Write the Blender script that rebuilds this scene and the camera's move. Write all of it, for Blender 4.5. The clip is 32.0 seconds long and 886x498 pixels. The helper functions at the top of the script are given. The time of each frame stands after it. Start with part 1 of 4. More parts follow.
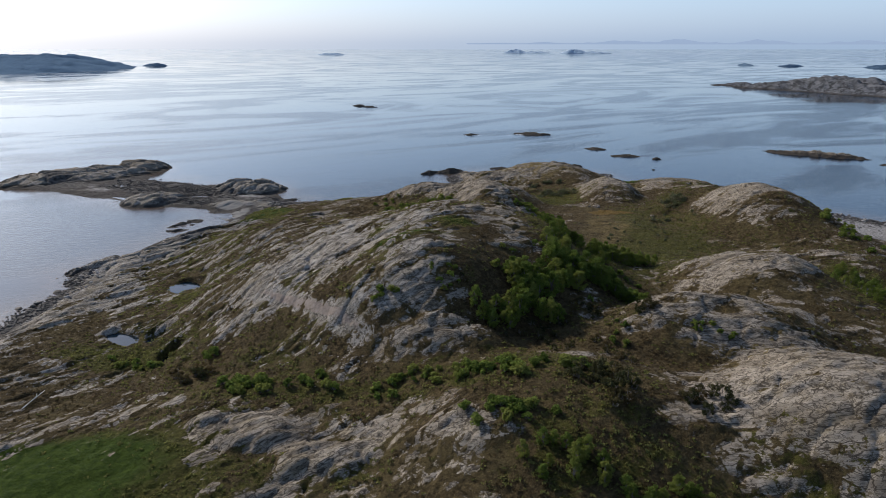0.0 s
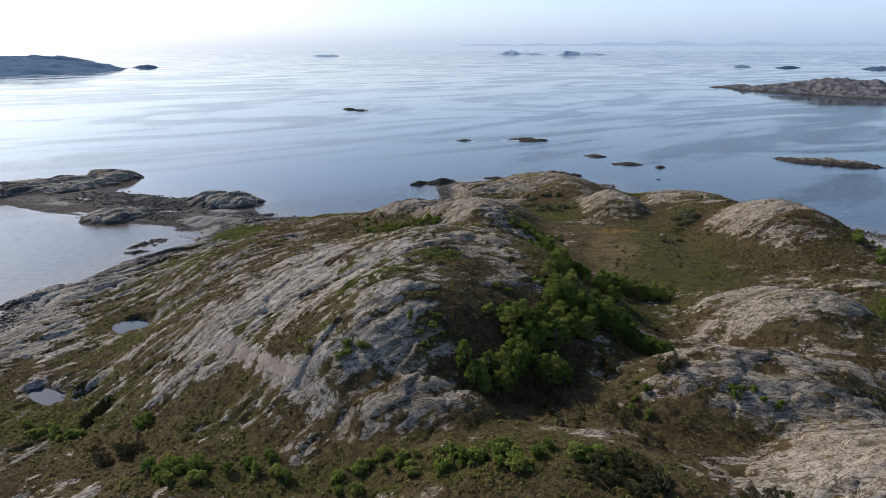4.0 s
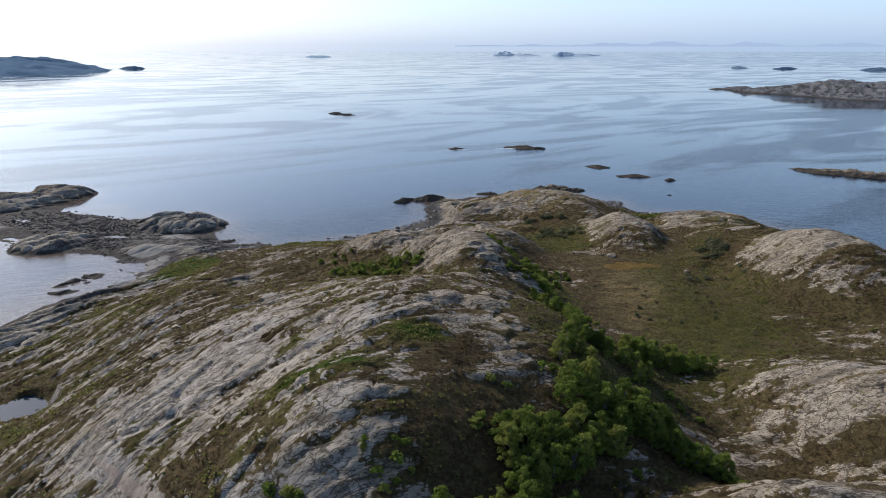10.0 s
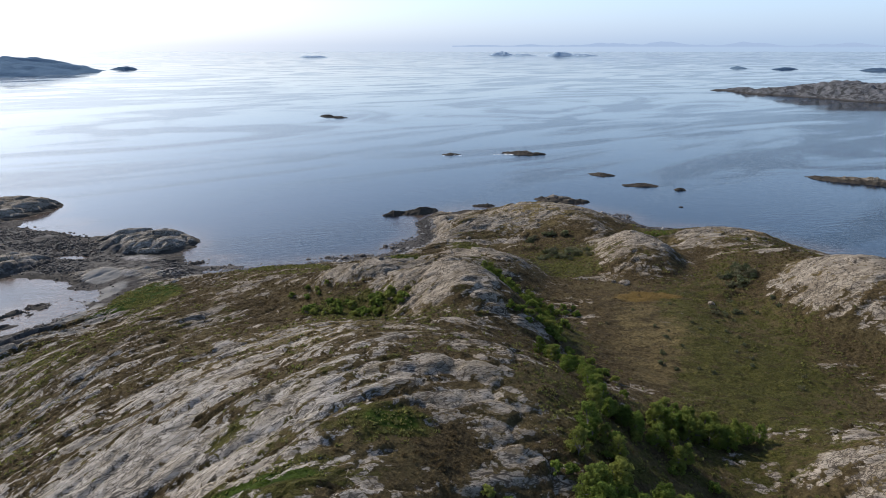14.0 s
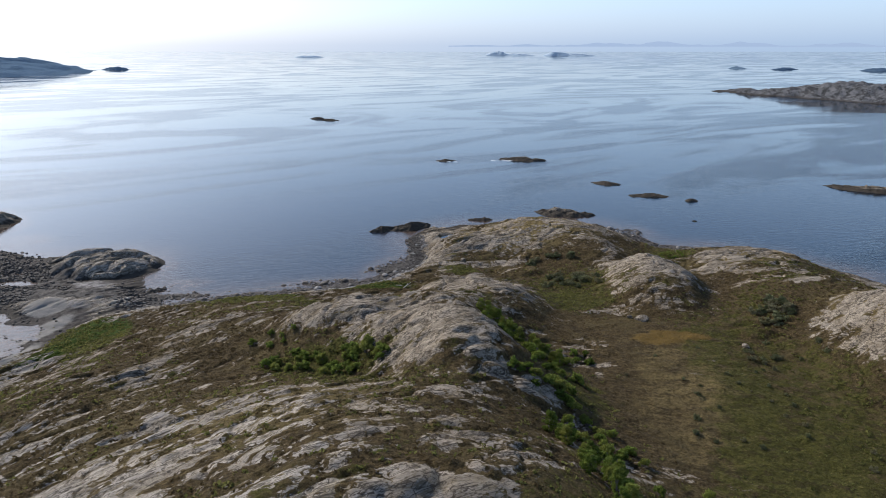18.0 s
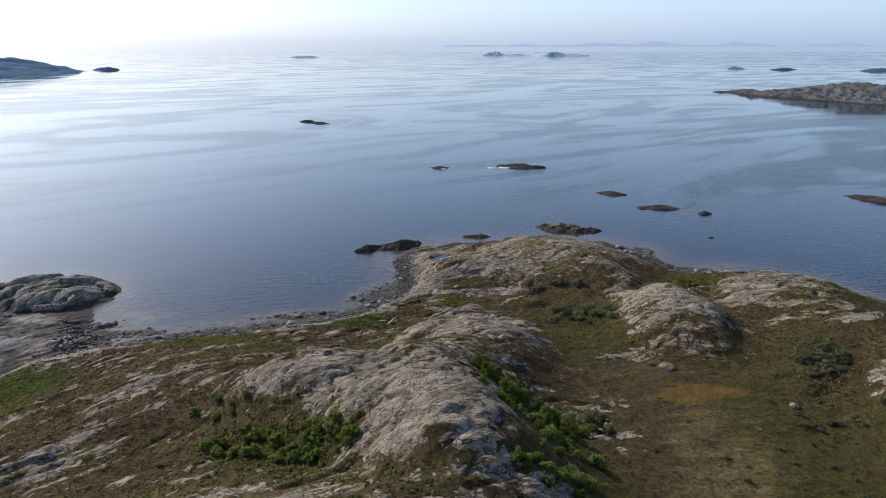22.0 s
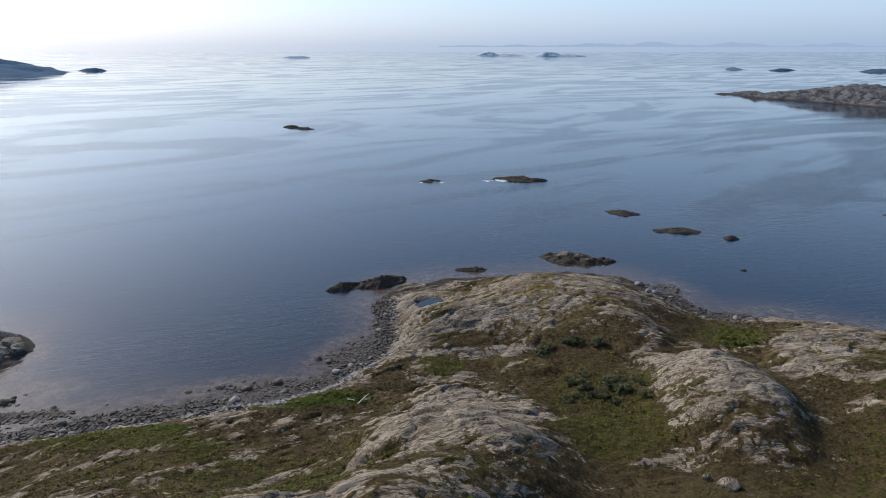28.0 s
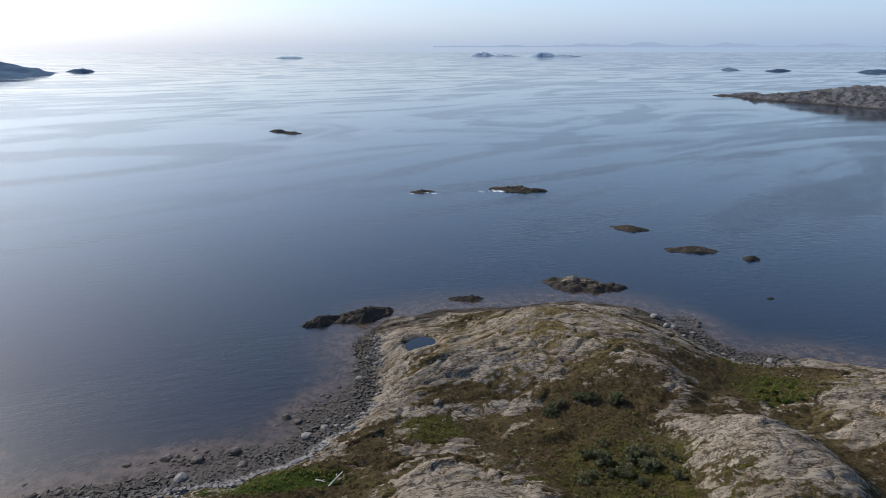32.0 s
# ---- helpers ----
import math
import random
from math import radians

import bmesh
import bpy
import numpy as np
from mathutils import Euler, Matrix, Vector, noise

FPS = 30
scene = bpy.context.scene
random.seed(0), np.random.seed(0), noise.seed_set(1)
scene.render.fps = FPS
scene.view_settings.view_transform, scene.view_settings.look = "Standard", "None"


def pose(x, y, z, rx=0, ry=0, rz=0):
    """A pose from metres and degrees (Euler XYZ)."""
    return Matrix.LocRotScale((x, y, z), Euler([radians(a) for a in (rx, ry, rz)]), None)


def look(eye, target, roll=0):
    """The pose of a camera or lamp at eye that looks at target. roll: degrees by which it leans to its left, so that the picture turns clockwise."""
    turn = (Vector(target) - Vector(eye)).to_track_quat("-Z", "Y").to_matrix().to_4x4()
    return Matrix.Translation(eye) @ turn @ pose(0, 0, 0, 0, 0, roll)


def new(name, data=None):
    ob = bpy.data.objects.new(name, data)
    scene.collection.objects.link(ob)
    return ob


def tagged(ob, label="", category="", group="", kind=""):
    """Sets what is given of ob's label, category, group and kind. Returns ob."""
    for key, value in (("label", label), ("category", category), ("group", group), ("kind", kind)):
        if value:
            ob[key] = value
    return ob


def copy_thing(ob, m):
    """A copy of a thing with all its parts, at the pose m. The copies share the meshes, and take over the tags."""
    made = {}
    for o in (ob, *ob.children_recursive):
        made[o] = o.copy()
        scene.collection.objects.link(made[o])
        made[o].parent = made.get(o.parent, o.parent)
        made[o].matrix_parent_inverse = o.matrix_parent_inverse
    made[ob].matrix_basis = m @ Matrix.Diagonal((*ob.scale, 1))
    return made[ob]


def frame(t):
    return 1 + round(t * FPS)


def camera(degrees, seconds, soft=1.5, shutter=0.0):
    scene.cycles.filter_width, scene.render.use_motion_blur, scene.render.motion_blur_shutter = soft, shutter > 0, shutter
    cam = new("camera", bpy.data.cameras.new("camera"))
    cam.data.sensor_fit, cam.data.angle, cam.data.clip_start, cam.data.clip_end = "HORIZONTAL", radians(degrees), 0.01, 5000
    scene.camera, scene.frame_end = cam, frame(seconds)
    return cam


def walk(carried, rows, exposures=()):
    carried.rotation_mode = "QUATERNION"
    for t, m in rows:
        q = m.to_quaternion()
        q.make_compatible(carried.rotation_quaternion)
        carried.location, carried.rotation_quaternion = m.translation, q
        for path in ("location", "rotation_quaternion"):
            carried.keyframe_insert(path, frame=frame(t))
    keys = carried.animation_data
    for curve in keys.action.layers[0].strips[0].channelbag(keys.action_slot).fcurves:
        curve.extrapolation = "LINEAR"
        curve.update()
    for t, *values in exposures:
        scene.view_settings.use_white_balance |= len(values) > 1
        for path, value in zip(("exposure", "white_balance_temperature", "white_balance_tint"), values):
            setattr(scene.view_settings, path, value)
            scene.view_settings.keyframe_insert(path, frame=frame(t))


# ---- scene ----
# seconds, x, y, z, tilt, turn
PATH = [
    (0.0, -0.00, 0.00, 45.15, 72.599, 4.919),
    (2.0, 0.14, 8.32, 45.12, 72.654, 4.709),
    (4.0, 0.23, 16.52, 45.17, 72.708, 4.517),
    (6.0, 0.28, 24.56, 45.20, 72.745, 4.322),
    (8.0, 0.27, 32.76, 45.25, 72.767, 4.135),
    (10.0, 0.28, 40.86, 45.23, 72.772, 4.001),
    (12.0, 0.31, 48.98, 45.25, 72.777, 3.884),
    (14.0, 0.23, 57.11, 45.21, 72.785, 3.748),
    (16.0, 0.27, 65.44, 45.25, 72.790, 3.620),
    (18.0, 0.20, 73.57, 45.20, 72.783, 3.463),
    (20.0, 0.21, 81.78, 45.16, 72.777, 3.276),
    (22.0, 0.21, 90.04, 45.20, 72.781, 3.139),
    (24.0, 0.19, 98.29, 45.27, 72.788, 3.008),
    (26.0, 0.18, 106.43, 45.32, 72.793, 2.867),
    (28.0, 0.16, 114.51, 45.40, 72.801, 2.681),
    (30.0, 0.06, 122.40, 45.60, 72.815, 2.439),
    (32.0, 0.00, 130.25, 45.71, 72.820, 2.185),
]
cam = camera(68, 32.0, soft=0.9)
walk(cam, [(t, pose(x, y, z, tilt, 0, turn)) for t, x, y, z, tilt, turn in PATH],
     [(0.0, 0.30, 5800, 12), (1.0, 0.40, 5800, 12), (3.0, 0.50, 5800, 12), (6.0, 0.60, 5800, 12), (13.0, 0.58, 5800, 12), (22.0, 0.50, 5800, 12), (32.0, 0.34, 5800, 12)])

# ---------------- light ----------------
SUN_AZ, SUN_EL = -55.0, 36.0          # degrees from +Y towards +X, degrees above the horizon
world = bpy.data.worlds.new("sky")
scene.world = world
world.use_nodes = True
wn = world.node_tree.nodes
sky = wn.new("ShaderNodeTexSky")
sky.sky_type = "NISHITA"
sky.sun_disc = False
sky.sun_elevation = radians(SUN_EL)
sky.sun_rotation = radians(SUN_AZ)
sky.air_density, sky.dust_density, sky.ozone_density = 1.0, 1.9, 1.2
wn["Background"].inputs[1].default_value = 0.115
haze = wn.new("ShaderNodeMix")        # thin summer haze evens out the sky
haze.data_type = "RGBA"
around = wn.new("ShaderNodeTexCoord")
upward = wn.new("ShaderNodeSeparateXYZ")
thin = wn.new("ShaderNodeMapRange")   # the haze lies low and thins out towards the zenith
thin.interpolation_type = "SMOOTHSTEP"
for k, v in enumerate((0.0, 0.60, 0.44, 0.07)):
    thin.inputs[k + 1].default_value = v
world.node_tree.links.new(around.outputs["Generated"], upward.inputs[0])
world.node_tree.links.new(upward.outputs[2], thin.inputs[0])
world.node_tree.links.new(thin.outputs[0], haze.inputs[0])
haze.inputs[7].default_value = (4.4, 5.9, 7.8, 1.0)
world.node_tree.links.new(sky.outputs[0], haze.inputs[6])
toward = wn.new("ShaderNodeVectorMath")
toward.operation = "DOT_PRODUCT"
toward.inputs[1].default_value = [math.sin(radians(SUN_AZ)) * math.cos(radians(SUN_EL)), math.cos(radians(SUN_AZ)) * math.cos(radians(SUN_EL)), math.sin(radians(SUN_EL))]
ahead, narrow = wn.new("ShaderNodeMath"), wn.new("ShaderNodeMath")
ahead.operation, narrow.operation = "MAXIMUM", "POWER"
ahead.inputs[1].default_value, narrow.inputs[1].default_value = 0.0, 9.0
glare = wn.new("ShaderNodeVectorMath")  # wide bright aureole that the haze gives the sun
glare.operation = "MULTIPLY_ADD"
glare.inputs[1].default_value = (11.0, 12.2, 13.4)
world.node_tree.links.new(around.outputs["Generated"], toward.inputs[0])
world.node_tree.links.new(toward.outputs["Value"], ahead.inputs[0])
world.node_tree.links.new(ahead.outputs[0], narrow.inputs[0])
low = wn.new("ShaderNodeMapRange")    # the glare sits in the haze above the horizon
low.interpolation_type = "SMOOTHSTEP"
for k, v in enumerate((0.05, 0.50, 1.0, 0.0)):
    low.inputs[k + 1].default_value = v
damp = wn.new("ShaderNodeMath")
damp.operation = "MULTIPLY"
world.node_tree.links.new(upward.outputs[2], low.inputs[0])
world.node_tree.links.new(narrow.outputs[0], damp.inputs[0])
world.node_tree.links.new(low.outputs[0], damp.inputs[1])
world.node_tree.links.new(damp.outputs[0], glare.inputs[0])
world.node_tree.links.new(haze.outputs[2], glare.inputs[2])
world.node_tree.links.new(glare.outputs[0], wn["Background"].inputs[0])
sun = new("sun", bpy.data.lights.new("sun", "SUN"))
sun.data.energy, sun.data.angle, sun.data.color = 4.0, radians(1.5), (1.0, 0.87, 0.68)
az, el = radians(SUN_AZ), radians(SUN_EL)
sun.matrix_world = look((0, 0, 200), Vector((0, 0, 200)) - Vector((math.sin(az) * math.cos(el), math.cos(az) * math.cos(el), math.sin(el))))


# ---------------- materials ----------------
class Mat:
    """A node material with short calls."""

    def __init__(self, name, rough=0.9, spec=0.3):
        self.m = bpy.data.materials.new(name)
        self.m.use_nodes = True
        self.t = self.m.node_tree
        self.b = self.t.nodes["Principled BSDF"]
        self.b.inputs["Roughness"].default_value = rough
        self.b.inputs["Specular IOR Level"].default_value = spec

    def put(self, value, socket):
        if isinstance(value, (int, float)):
            socket.default_value = value
        elif isinstance(value, tuple):
            socket.default_value = (*value, 1.0) if socket.type == "RGBA" else value
        else:
            self.t.links.new(value, socket)

    def pos(self, scale=(1, 1, 1), turn=0.0):
        g = self.t.nodes.new("ShaderNodeNewGeometry")
        mp = self.t.nodes.new("ShaderNodeMapping")
        mp.inputs["Scale"].default_value = scale
        rot = self.t.nodes.new("ShaderNodeVectorRotate")
        rot.rotation_type = "Z_AXIS"
        rot.inputs["Angle"].default_value = radians(turn)
        self.t.links.new(g.outputs["Position"], rot.inputs["Vector"])
        self.t.links.new(rot.outputs[0], mp.inputs["Vector"])
        return mp.outputs[0]

    def strata(self, scale=(1, 1, 1)):
        """Position across and along the bent foliation of the headland."""
        n = self.t.nodes.new("ShaderNodeAttribute")
        n.attribute_name = "strata"
        mp = self.t.nodes.new("ShaderNodeMapping")
        mp.inputs["Scale"].default_value = scale
        self.t.links.new(n.outputs["Vector"], mp.inputs["Vector"])
        return mp.outputs[0]

    def noise(self, scale, detail=4, rough=0.6, vec=None, warp=0.0):
        n = self.t.nodes.new("ShaderNodeTexNoise")
        n.inputs["Scale"].default_value, n.inputs["Detail"].default_value = scale, detail
        n.inputs["Roughness"].default_value, n.inputs["Distortion"].default_value = rough, warp
        self.t.links.new(vec if vec is not None else self.pos(), n.inputs["Vector"])
        return n.outputs["Fac"]

    def cells(self, scale, vec=None, feature="DISTANCE_TO_EDGE"):
        n = self.t.nodes.new("ShaderNodeTexVoronoi")
        n.feature = feature
        n.inputs["Scale"].default_value = scale
        self.t.links.new(vec if vec is not None else self.pos(), n.inputs["Vector"])
        return n.outputs["Color"] if feature == "F1" else n.outputs["Distance"]

    def band(self, value, a, b, lo=0.0, hi=1.0):
        n = self.t.nodes.new("ShaderNodeMapRange")
        n.interpolation_type = "SMOOTHSTEP"
        self.put(value, n.inputs[0])
        for i, v in enumerate((a, b, lo, hi)):
            n.inputs[i + 1].default_value = v
        return n.outputs[0]

    def calc(self, op, a, b=0.0, c=0.0):
        n = self.t.nodes.new("ShaderNodeMath")
        n.operation = op
        self.put(a, n.inputs[0]), self.put(b, n.inputs[1]), self.put(c, n.inputs[2])
        return n.outputs[0]

    def mix(self, fac, a, b):
        n = self.t.nodes.new("ShaderNodeMix")
        n.data_type = "RGBA"
        self.put(fac, n.inputs[0]), self.put(a, n.inputs[6]), self.put(b, n.inputs[7])
        return n.outputs[2]

    def attr(self, name, channel):
        n = self.t.nodes.new("ShaderNodeAttribute")
        n.attribute_name = name
        s = self.t.nodes.new("ShaderNodeSeparateColor")
        self.t.links.new(n.outputs["Color"], s.inputs[0])
        return s.outputs[channel]

    def chance(self):
        return self.t.nodes.new("ShaderNodeObjectInfo").outputs["Random"]

    def island(self):
        return self.t.nodes.new("ShaderNodeNewGeometry").outputs["Random Per Island"]

    def height(self):
        s = self.t.nodes.new("ShaderNodeSeparateXYZ")
        self.t.links.new(self.t.nodes.new("ShaderNodeNewGeometry").outputs["Position"], s.inputs[0])
        return s.outputs[2]

    def bump(self, value, strength, distance):
        n = self.t.nodes.new("ShaderNodeBump")
        self.put(strength, n.inputs["Strength"])
        n.inputs["Distance"].default_value = distance
        self.put(value, n.inputs["Height"])
        if self.b.inputs["Normal"].links:
            self.t.links.new(self.b.inputs["Normal"].links[0].from_socket, n.inputs["Normal"])
        self.t.links.new(n.outputs[0], self.b.inputs["Normal"])

    def colour(self, c):
        self.put(c, self.b.inputs["Base Color"])


STRIKE = 32.0                         # trend of the rock joints, degrees from +Y towards +X


def rock_colour(m, tide=0.0, bent=False):
    """Grey gneiss: fine speckle, pale lichen, thin dark joints along the foliation, brown growth; a dark weed band at the tide line."""
    def lay(stretch):
        return m.strata((1.0, stretch, 1.0)) if bent else m.pos((1.0, stretch, 1.0), STRIKE)

    tone = m.noise(0.07, 3)
    grain = m.noise(2.0, 7, 0.72, lay(0.30))
    spots = m.noise(5.5, 6, 0.80)
    c = m.mix(m.band(tone, 0.35, 0.65), (0.168, 0.148, 0.122), (0.178, 0.149, 0.113))
    c = m.mix(m.band(grain, 0.42, 0.60), c, m.mix(tone, (0.245, 0.220, 0.186), (0.255, 0.216, 0.166)))
    c = m.mix(m.band(m.noise(0.40, 5, 0.60, lay(0.40), 0.6), 0.38, 0.52, 0.60, 0.0), c, (0.105, 0.087, 0.064))
    c = m.mix(m.band(spots, 0.55, 0.70, 0, 0.40), c, (0.34, 0.312, 0.265))
    c = m.mix(m.band(spots, 0.30, 0.45, 0.45, 0), c, (0.090, 0.078, 0.060))
    c = m.mix(m.band(m.noise(0.30, 6, 0.72), 0.52, 0.68, 0, 0.50), c, (0.140, 0.110, 0.062))
    c = m.mix(m.band(m.noise(0.9, 8, 0.80, lay(0.40)), 0.545, 0.60, 0, 0.80), c, (0.080, 0.063, 0.038))
    c = m.mix(m.band(m.noise(2.6, 6, 0.80, lay(0.55)), 0.555, 0.60, 0, 0.75), c, (0.070, 0.055, 0.033))
    # long thin joints at three spacings
    for size, stretch, width, deep, warp, detail in ((0.42, 0.15, 0.011, 0.90, 0.3, 3), (1.15, 0.17, 0.018, 0.85, 0.2, 3), (2.8, 0.25, 0.030, 0.55, 0.1, 2)):
        line = m.calc("ABSOLUTE", m.calc("SUBTRACT", m.noise(size, detail, 0.55, lay(stretch), warp), 0.5))
        c = m.mix(m.band(line, width * 0.3, width, deep, 0.0), c, (0.038, 0.031, 0.023))
    warped = m.t.nodes.new("ShaderNodeVectorMath")
    warped.operation = "MULTIPLY_ADD"
    push = m.t.nodes.new("ShaderNodeTexNoise")
    push.inputs["Scale"].default_value, push.inputs["Detail"].default_value = 0.8, 6
    m.put(m.pos(), push.inputs["Vector"])
    m.put(push.outputs["Color"], warped.inputs[0])
    warped.inputs[1].default_value = (1.9, 1.9, 1.9)
    m.put(lay(0.30), warped.inputs[2])
    crack = m.calc("MULTIPLY", m.cells(1.15, warped.outputs[0], "F1"), 1.0)
    joint = m.cells(0.6, warped.outputs[0])
    c = m.mix(m.band(joint, 0.0, 0.045, 0.80, 0.0), c, (0.035, 0.029, 0.022))
    wet = m.calc("ADD", m.height(), m.calc("MULTIPLY", m.noise(0.7, 4), -1.3))
    c = m.mix(m.band(wet, tide - 0.15, tide + 0.35, 0.9, 0.0), c, (0.030, 0.026, 0.021))
    return c, grain, spots, crack


def rock_material(name, tide):
    m = Mat(name, 0.92, 0.10)
    c, grain, spots, crack = rock_colour(m, tide)
    m.colour(c)
    m.bump(grain, 0.6, 0.22), m.bump(spots, 0.45, 0.07), m.bump(crack, 0.35, 0.2)
    return m.m


def ground_material():
    m = Mat("headland", 0.95, 0.06)
    rock, grain, spots, crack = rock_colour(m, 0.0, True)
    veg, green, pebble = m.attr("cover", 0), m.attr("cover", 1), m.attr("cover", 2)
    fine, mid, wide = m.noise(2.2, 5, 0.75), m.noise(0.55, 4, 0.65, m.strata((1.0, 0.40, 1.0))), m.noise(0.12, 3)
    tuft = m.noise(6.0, 3, 0.7)
    brown = m.mix(m.band(fine, 0.35, 0.65), (0.030, 0.022, 0.011), (0.088, 0.065, 0.031))
    brown = m.mix(m.band(wide, 0.45, 0.62, 0, 0.7), brown, m.mix(tuft, (0.048, 0.039, 0.016), (0.116, 0.090, 0.042)))
    grass = m.mix(m.band(fine, 0.3, 0.7), (0.028, 0.030, 0.007), (0.080, 0.074, 0.019))
    plants = m.mix(m.band(m.calc("ADD", green, m.calc("MULTIPLY", m.calc("SUBTRACT", m.noise(0.45, 7, 0.75), 0.5), 2.4)), 0.35, 0.65), brown, grass)
    straw = m.mix(m.band(fine, 0.3, 0.7), (0.070, 0.052, 0.022), (0.185, 0.145, 0.065))
    plants = m.mix(m.band(m.calc("ADD", m.attr("cover3", 0), m.calc("MULTIPLY", m.calc("SUBTRACT", mid, 0.5), 1.2)), 0.3, 0.8), plants, straw)
    plants = m.mix(m.band(m.noise(3.4, 5, 0.8), 0.54, 0.66, 0.0, 0.7), plants, straw)
    plants = m.mix(m.band(m.noise(0.9, 8, 0.75, m.strata((1.0, 0.5, 1.0))), 0.54, 0.60, 0.0, 0.55), plants, (0.026, 0.020, 0.011))
    plants = m.mix(m.band(m.calc("ADD", m.attr("cover2", 0), m.calc("MULTIPLY", m.calc("SUBTRACT", m.noise(0.5, 6, 0.75), 0.5), 1.8)), 0.35, 0.85), plants, m.mix(fine, (0.080, 0.052, 0.016), (0.155, 0.105, 0.030)))
    edge = m.calc("ADD", veg, m.calc("MULTIPLY", m.calc("SUBTRACT", fine, 0.5), 0.9))
    edge = m.calc("ADD", edge, m.calc("MULTIPLY", m.calc("SUBTRACT", mid, 0.5), 1.7))
    pushed = m.t.nodes.new("ShaderNodeVectorMath")
    pushed.operation = "MULTIPLY_ADD"
    sway = m.t.nodes.new("ShaderNodeTexNoise")
    sway.inputs["Scale"].default_value, sway.inputs["Detail"].default_value = 0.28, 4
    m.put(m.pos(), sway.inputs["Vector"]), m.put(sway.outputs["Color"], pushed.inputs[0])
    pushed.inputs[1].default_value = (8.0, 8.0, 8.0)
    m.put(m.strata((1.0, 0.38, 1.0)), pushed.inputs[2])
    edge = m.calc("ADD", edge, m.band(m.cells(0.42, pushed.outputs[0]), 0.0, 0.20, 0.22, 0.0))
    grown = m.band(edge, 0.46, 0.54)
    paler = m.t.nodes.new("ShaderNodeVectorMath")
    paler.operation = "MULTIPLY"
    m.put(rock, paler.inputs[0])
    paler.inputs[1].default_value = (1.16, 1.22, 1.32)
    rock = m.mix(m.band(m.attr("cover4", 1), 0.25, 0.75), rock, paler.outputs[0])
    c = m.mix(m.band(m.calc("ADD", m.attr("cover2", 1), m.calc("MULTIPLY", m.calc("SUBTRACT", fine, 0.5), 1.2)), 0.40, 0.75, 0.0, 0.6), rock, m.mix(grain, (0.17, 0.130, 0.108), (0.29, 0.235, 0.200)))
    c = m.mix(m.band(m.attr("cover2", 2), 0.3, 0.8), c, m.mix(grain, (0.36, 0.355, 0.35), (0.48, 0.47, 0.46)))
    stones = m.mix(m.cells(2.6, feature="F1"), (0.08, 0.074, 0.068), (0.25, 0.24, 0.23))
    stones = m.mix(m.band(m.calc("ADD", m.height(), m.calc("MULTIPLY", wide, -0.8)), 0.30, 0.75, 1.0, 0.0), stones, m.mix(m.cells(1.9, feature="F1"), (0.022, 0.020, 0.018), (0.075, 0.068, 0.062)))
    c = m.mix(m.band(pebble, 0.35, 0.65), c, stones)
    weed = m.mix(m.cells(1.7, feature="F1"), (0.022, 0.020, 0.018), (0.105, 0.098, 0.090))
    c = m.mix(m.band(m.calc("ADD", m.attr("cover3", 1), m.calc("MULTIPLY", m.calc("SUBTRACT", fine, 0.5), 0.7)), 0.35, 0.6), c, weed)
    c = m.mix(m.band(m.calc("ADD", m.attr("cover3", 2), m.calc("MULTIPLY", m.calc("SUBTRACT", fine, 0.5), 0.4)), 0.3, 0.6), c, m.mix(fine, (0.120, 0.115, 0.107), (0.19, 0.182, 0.168)))
    lawn = m.mix(m.band(m.noise(1.4, 5, 0.7), 0.3, 0.7), (0.020, 0.036, 0.004), (0.046, 0.068, 0.009))
    plants = m.mix(m.band(m.calc("ADD", m.attr("cover4", 0), m.calc("MULTIPLY", m.calc("SUBTRACT", mid, 0.5), 0.6)), 0.35, 0.7), plants, lawn)
    c = m.mix(grown, c, plants)
    m.colour(c)
    m.bump(grain, 0.6, 0.22), m.bump(spots, 0.45, 0.07)
    m.bump(crack, m.calc("MULTIPLY", m.calc("SUBTRACT", 1.0, grown), 0.35), 0.2)
    m.bump(tuft, m.calc("MULTIPLY", grown, 1.0), 0.35)
    m.bump(m.noise(1.1, 5, 0.7), m.calc("MULTIPLY", grown, 0.9), 0.7)
    return m.m


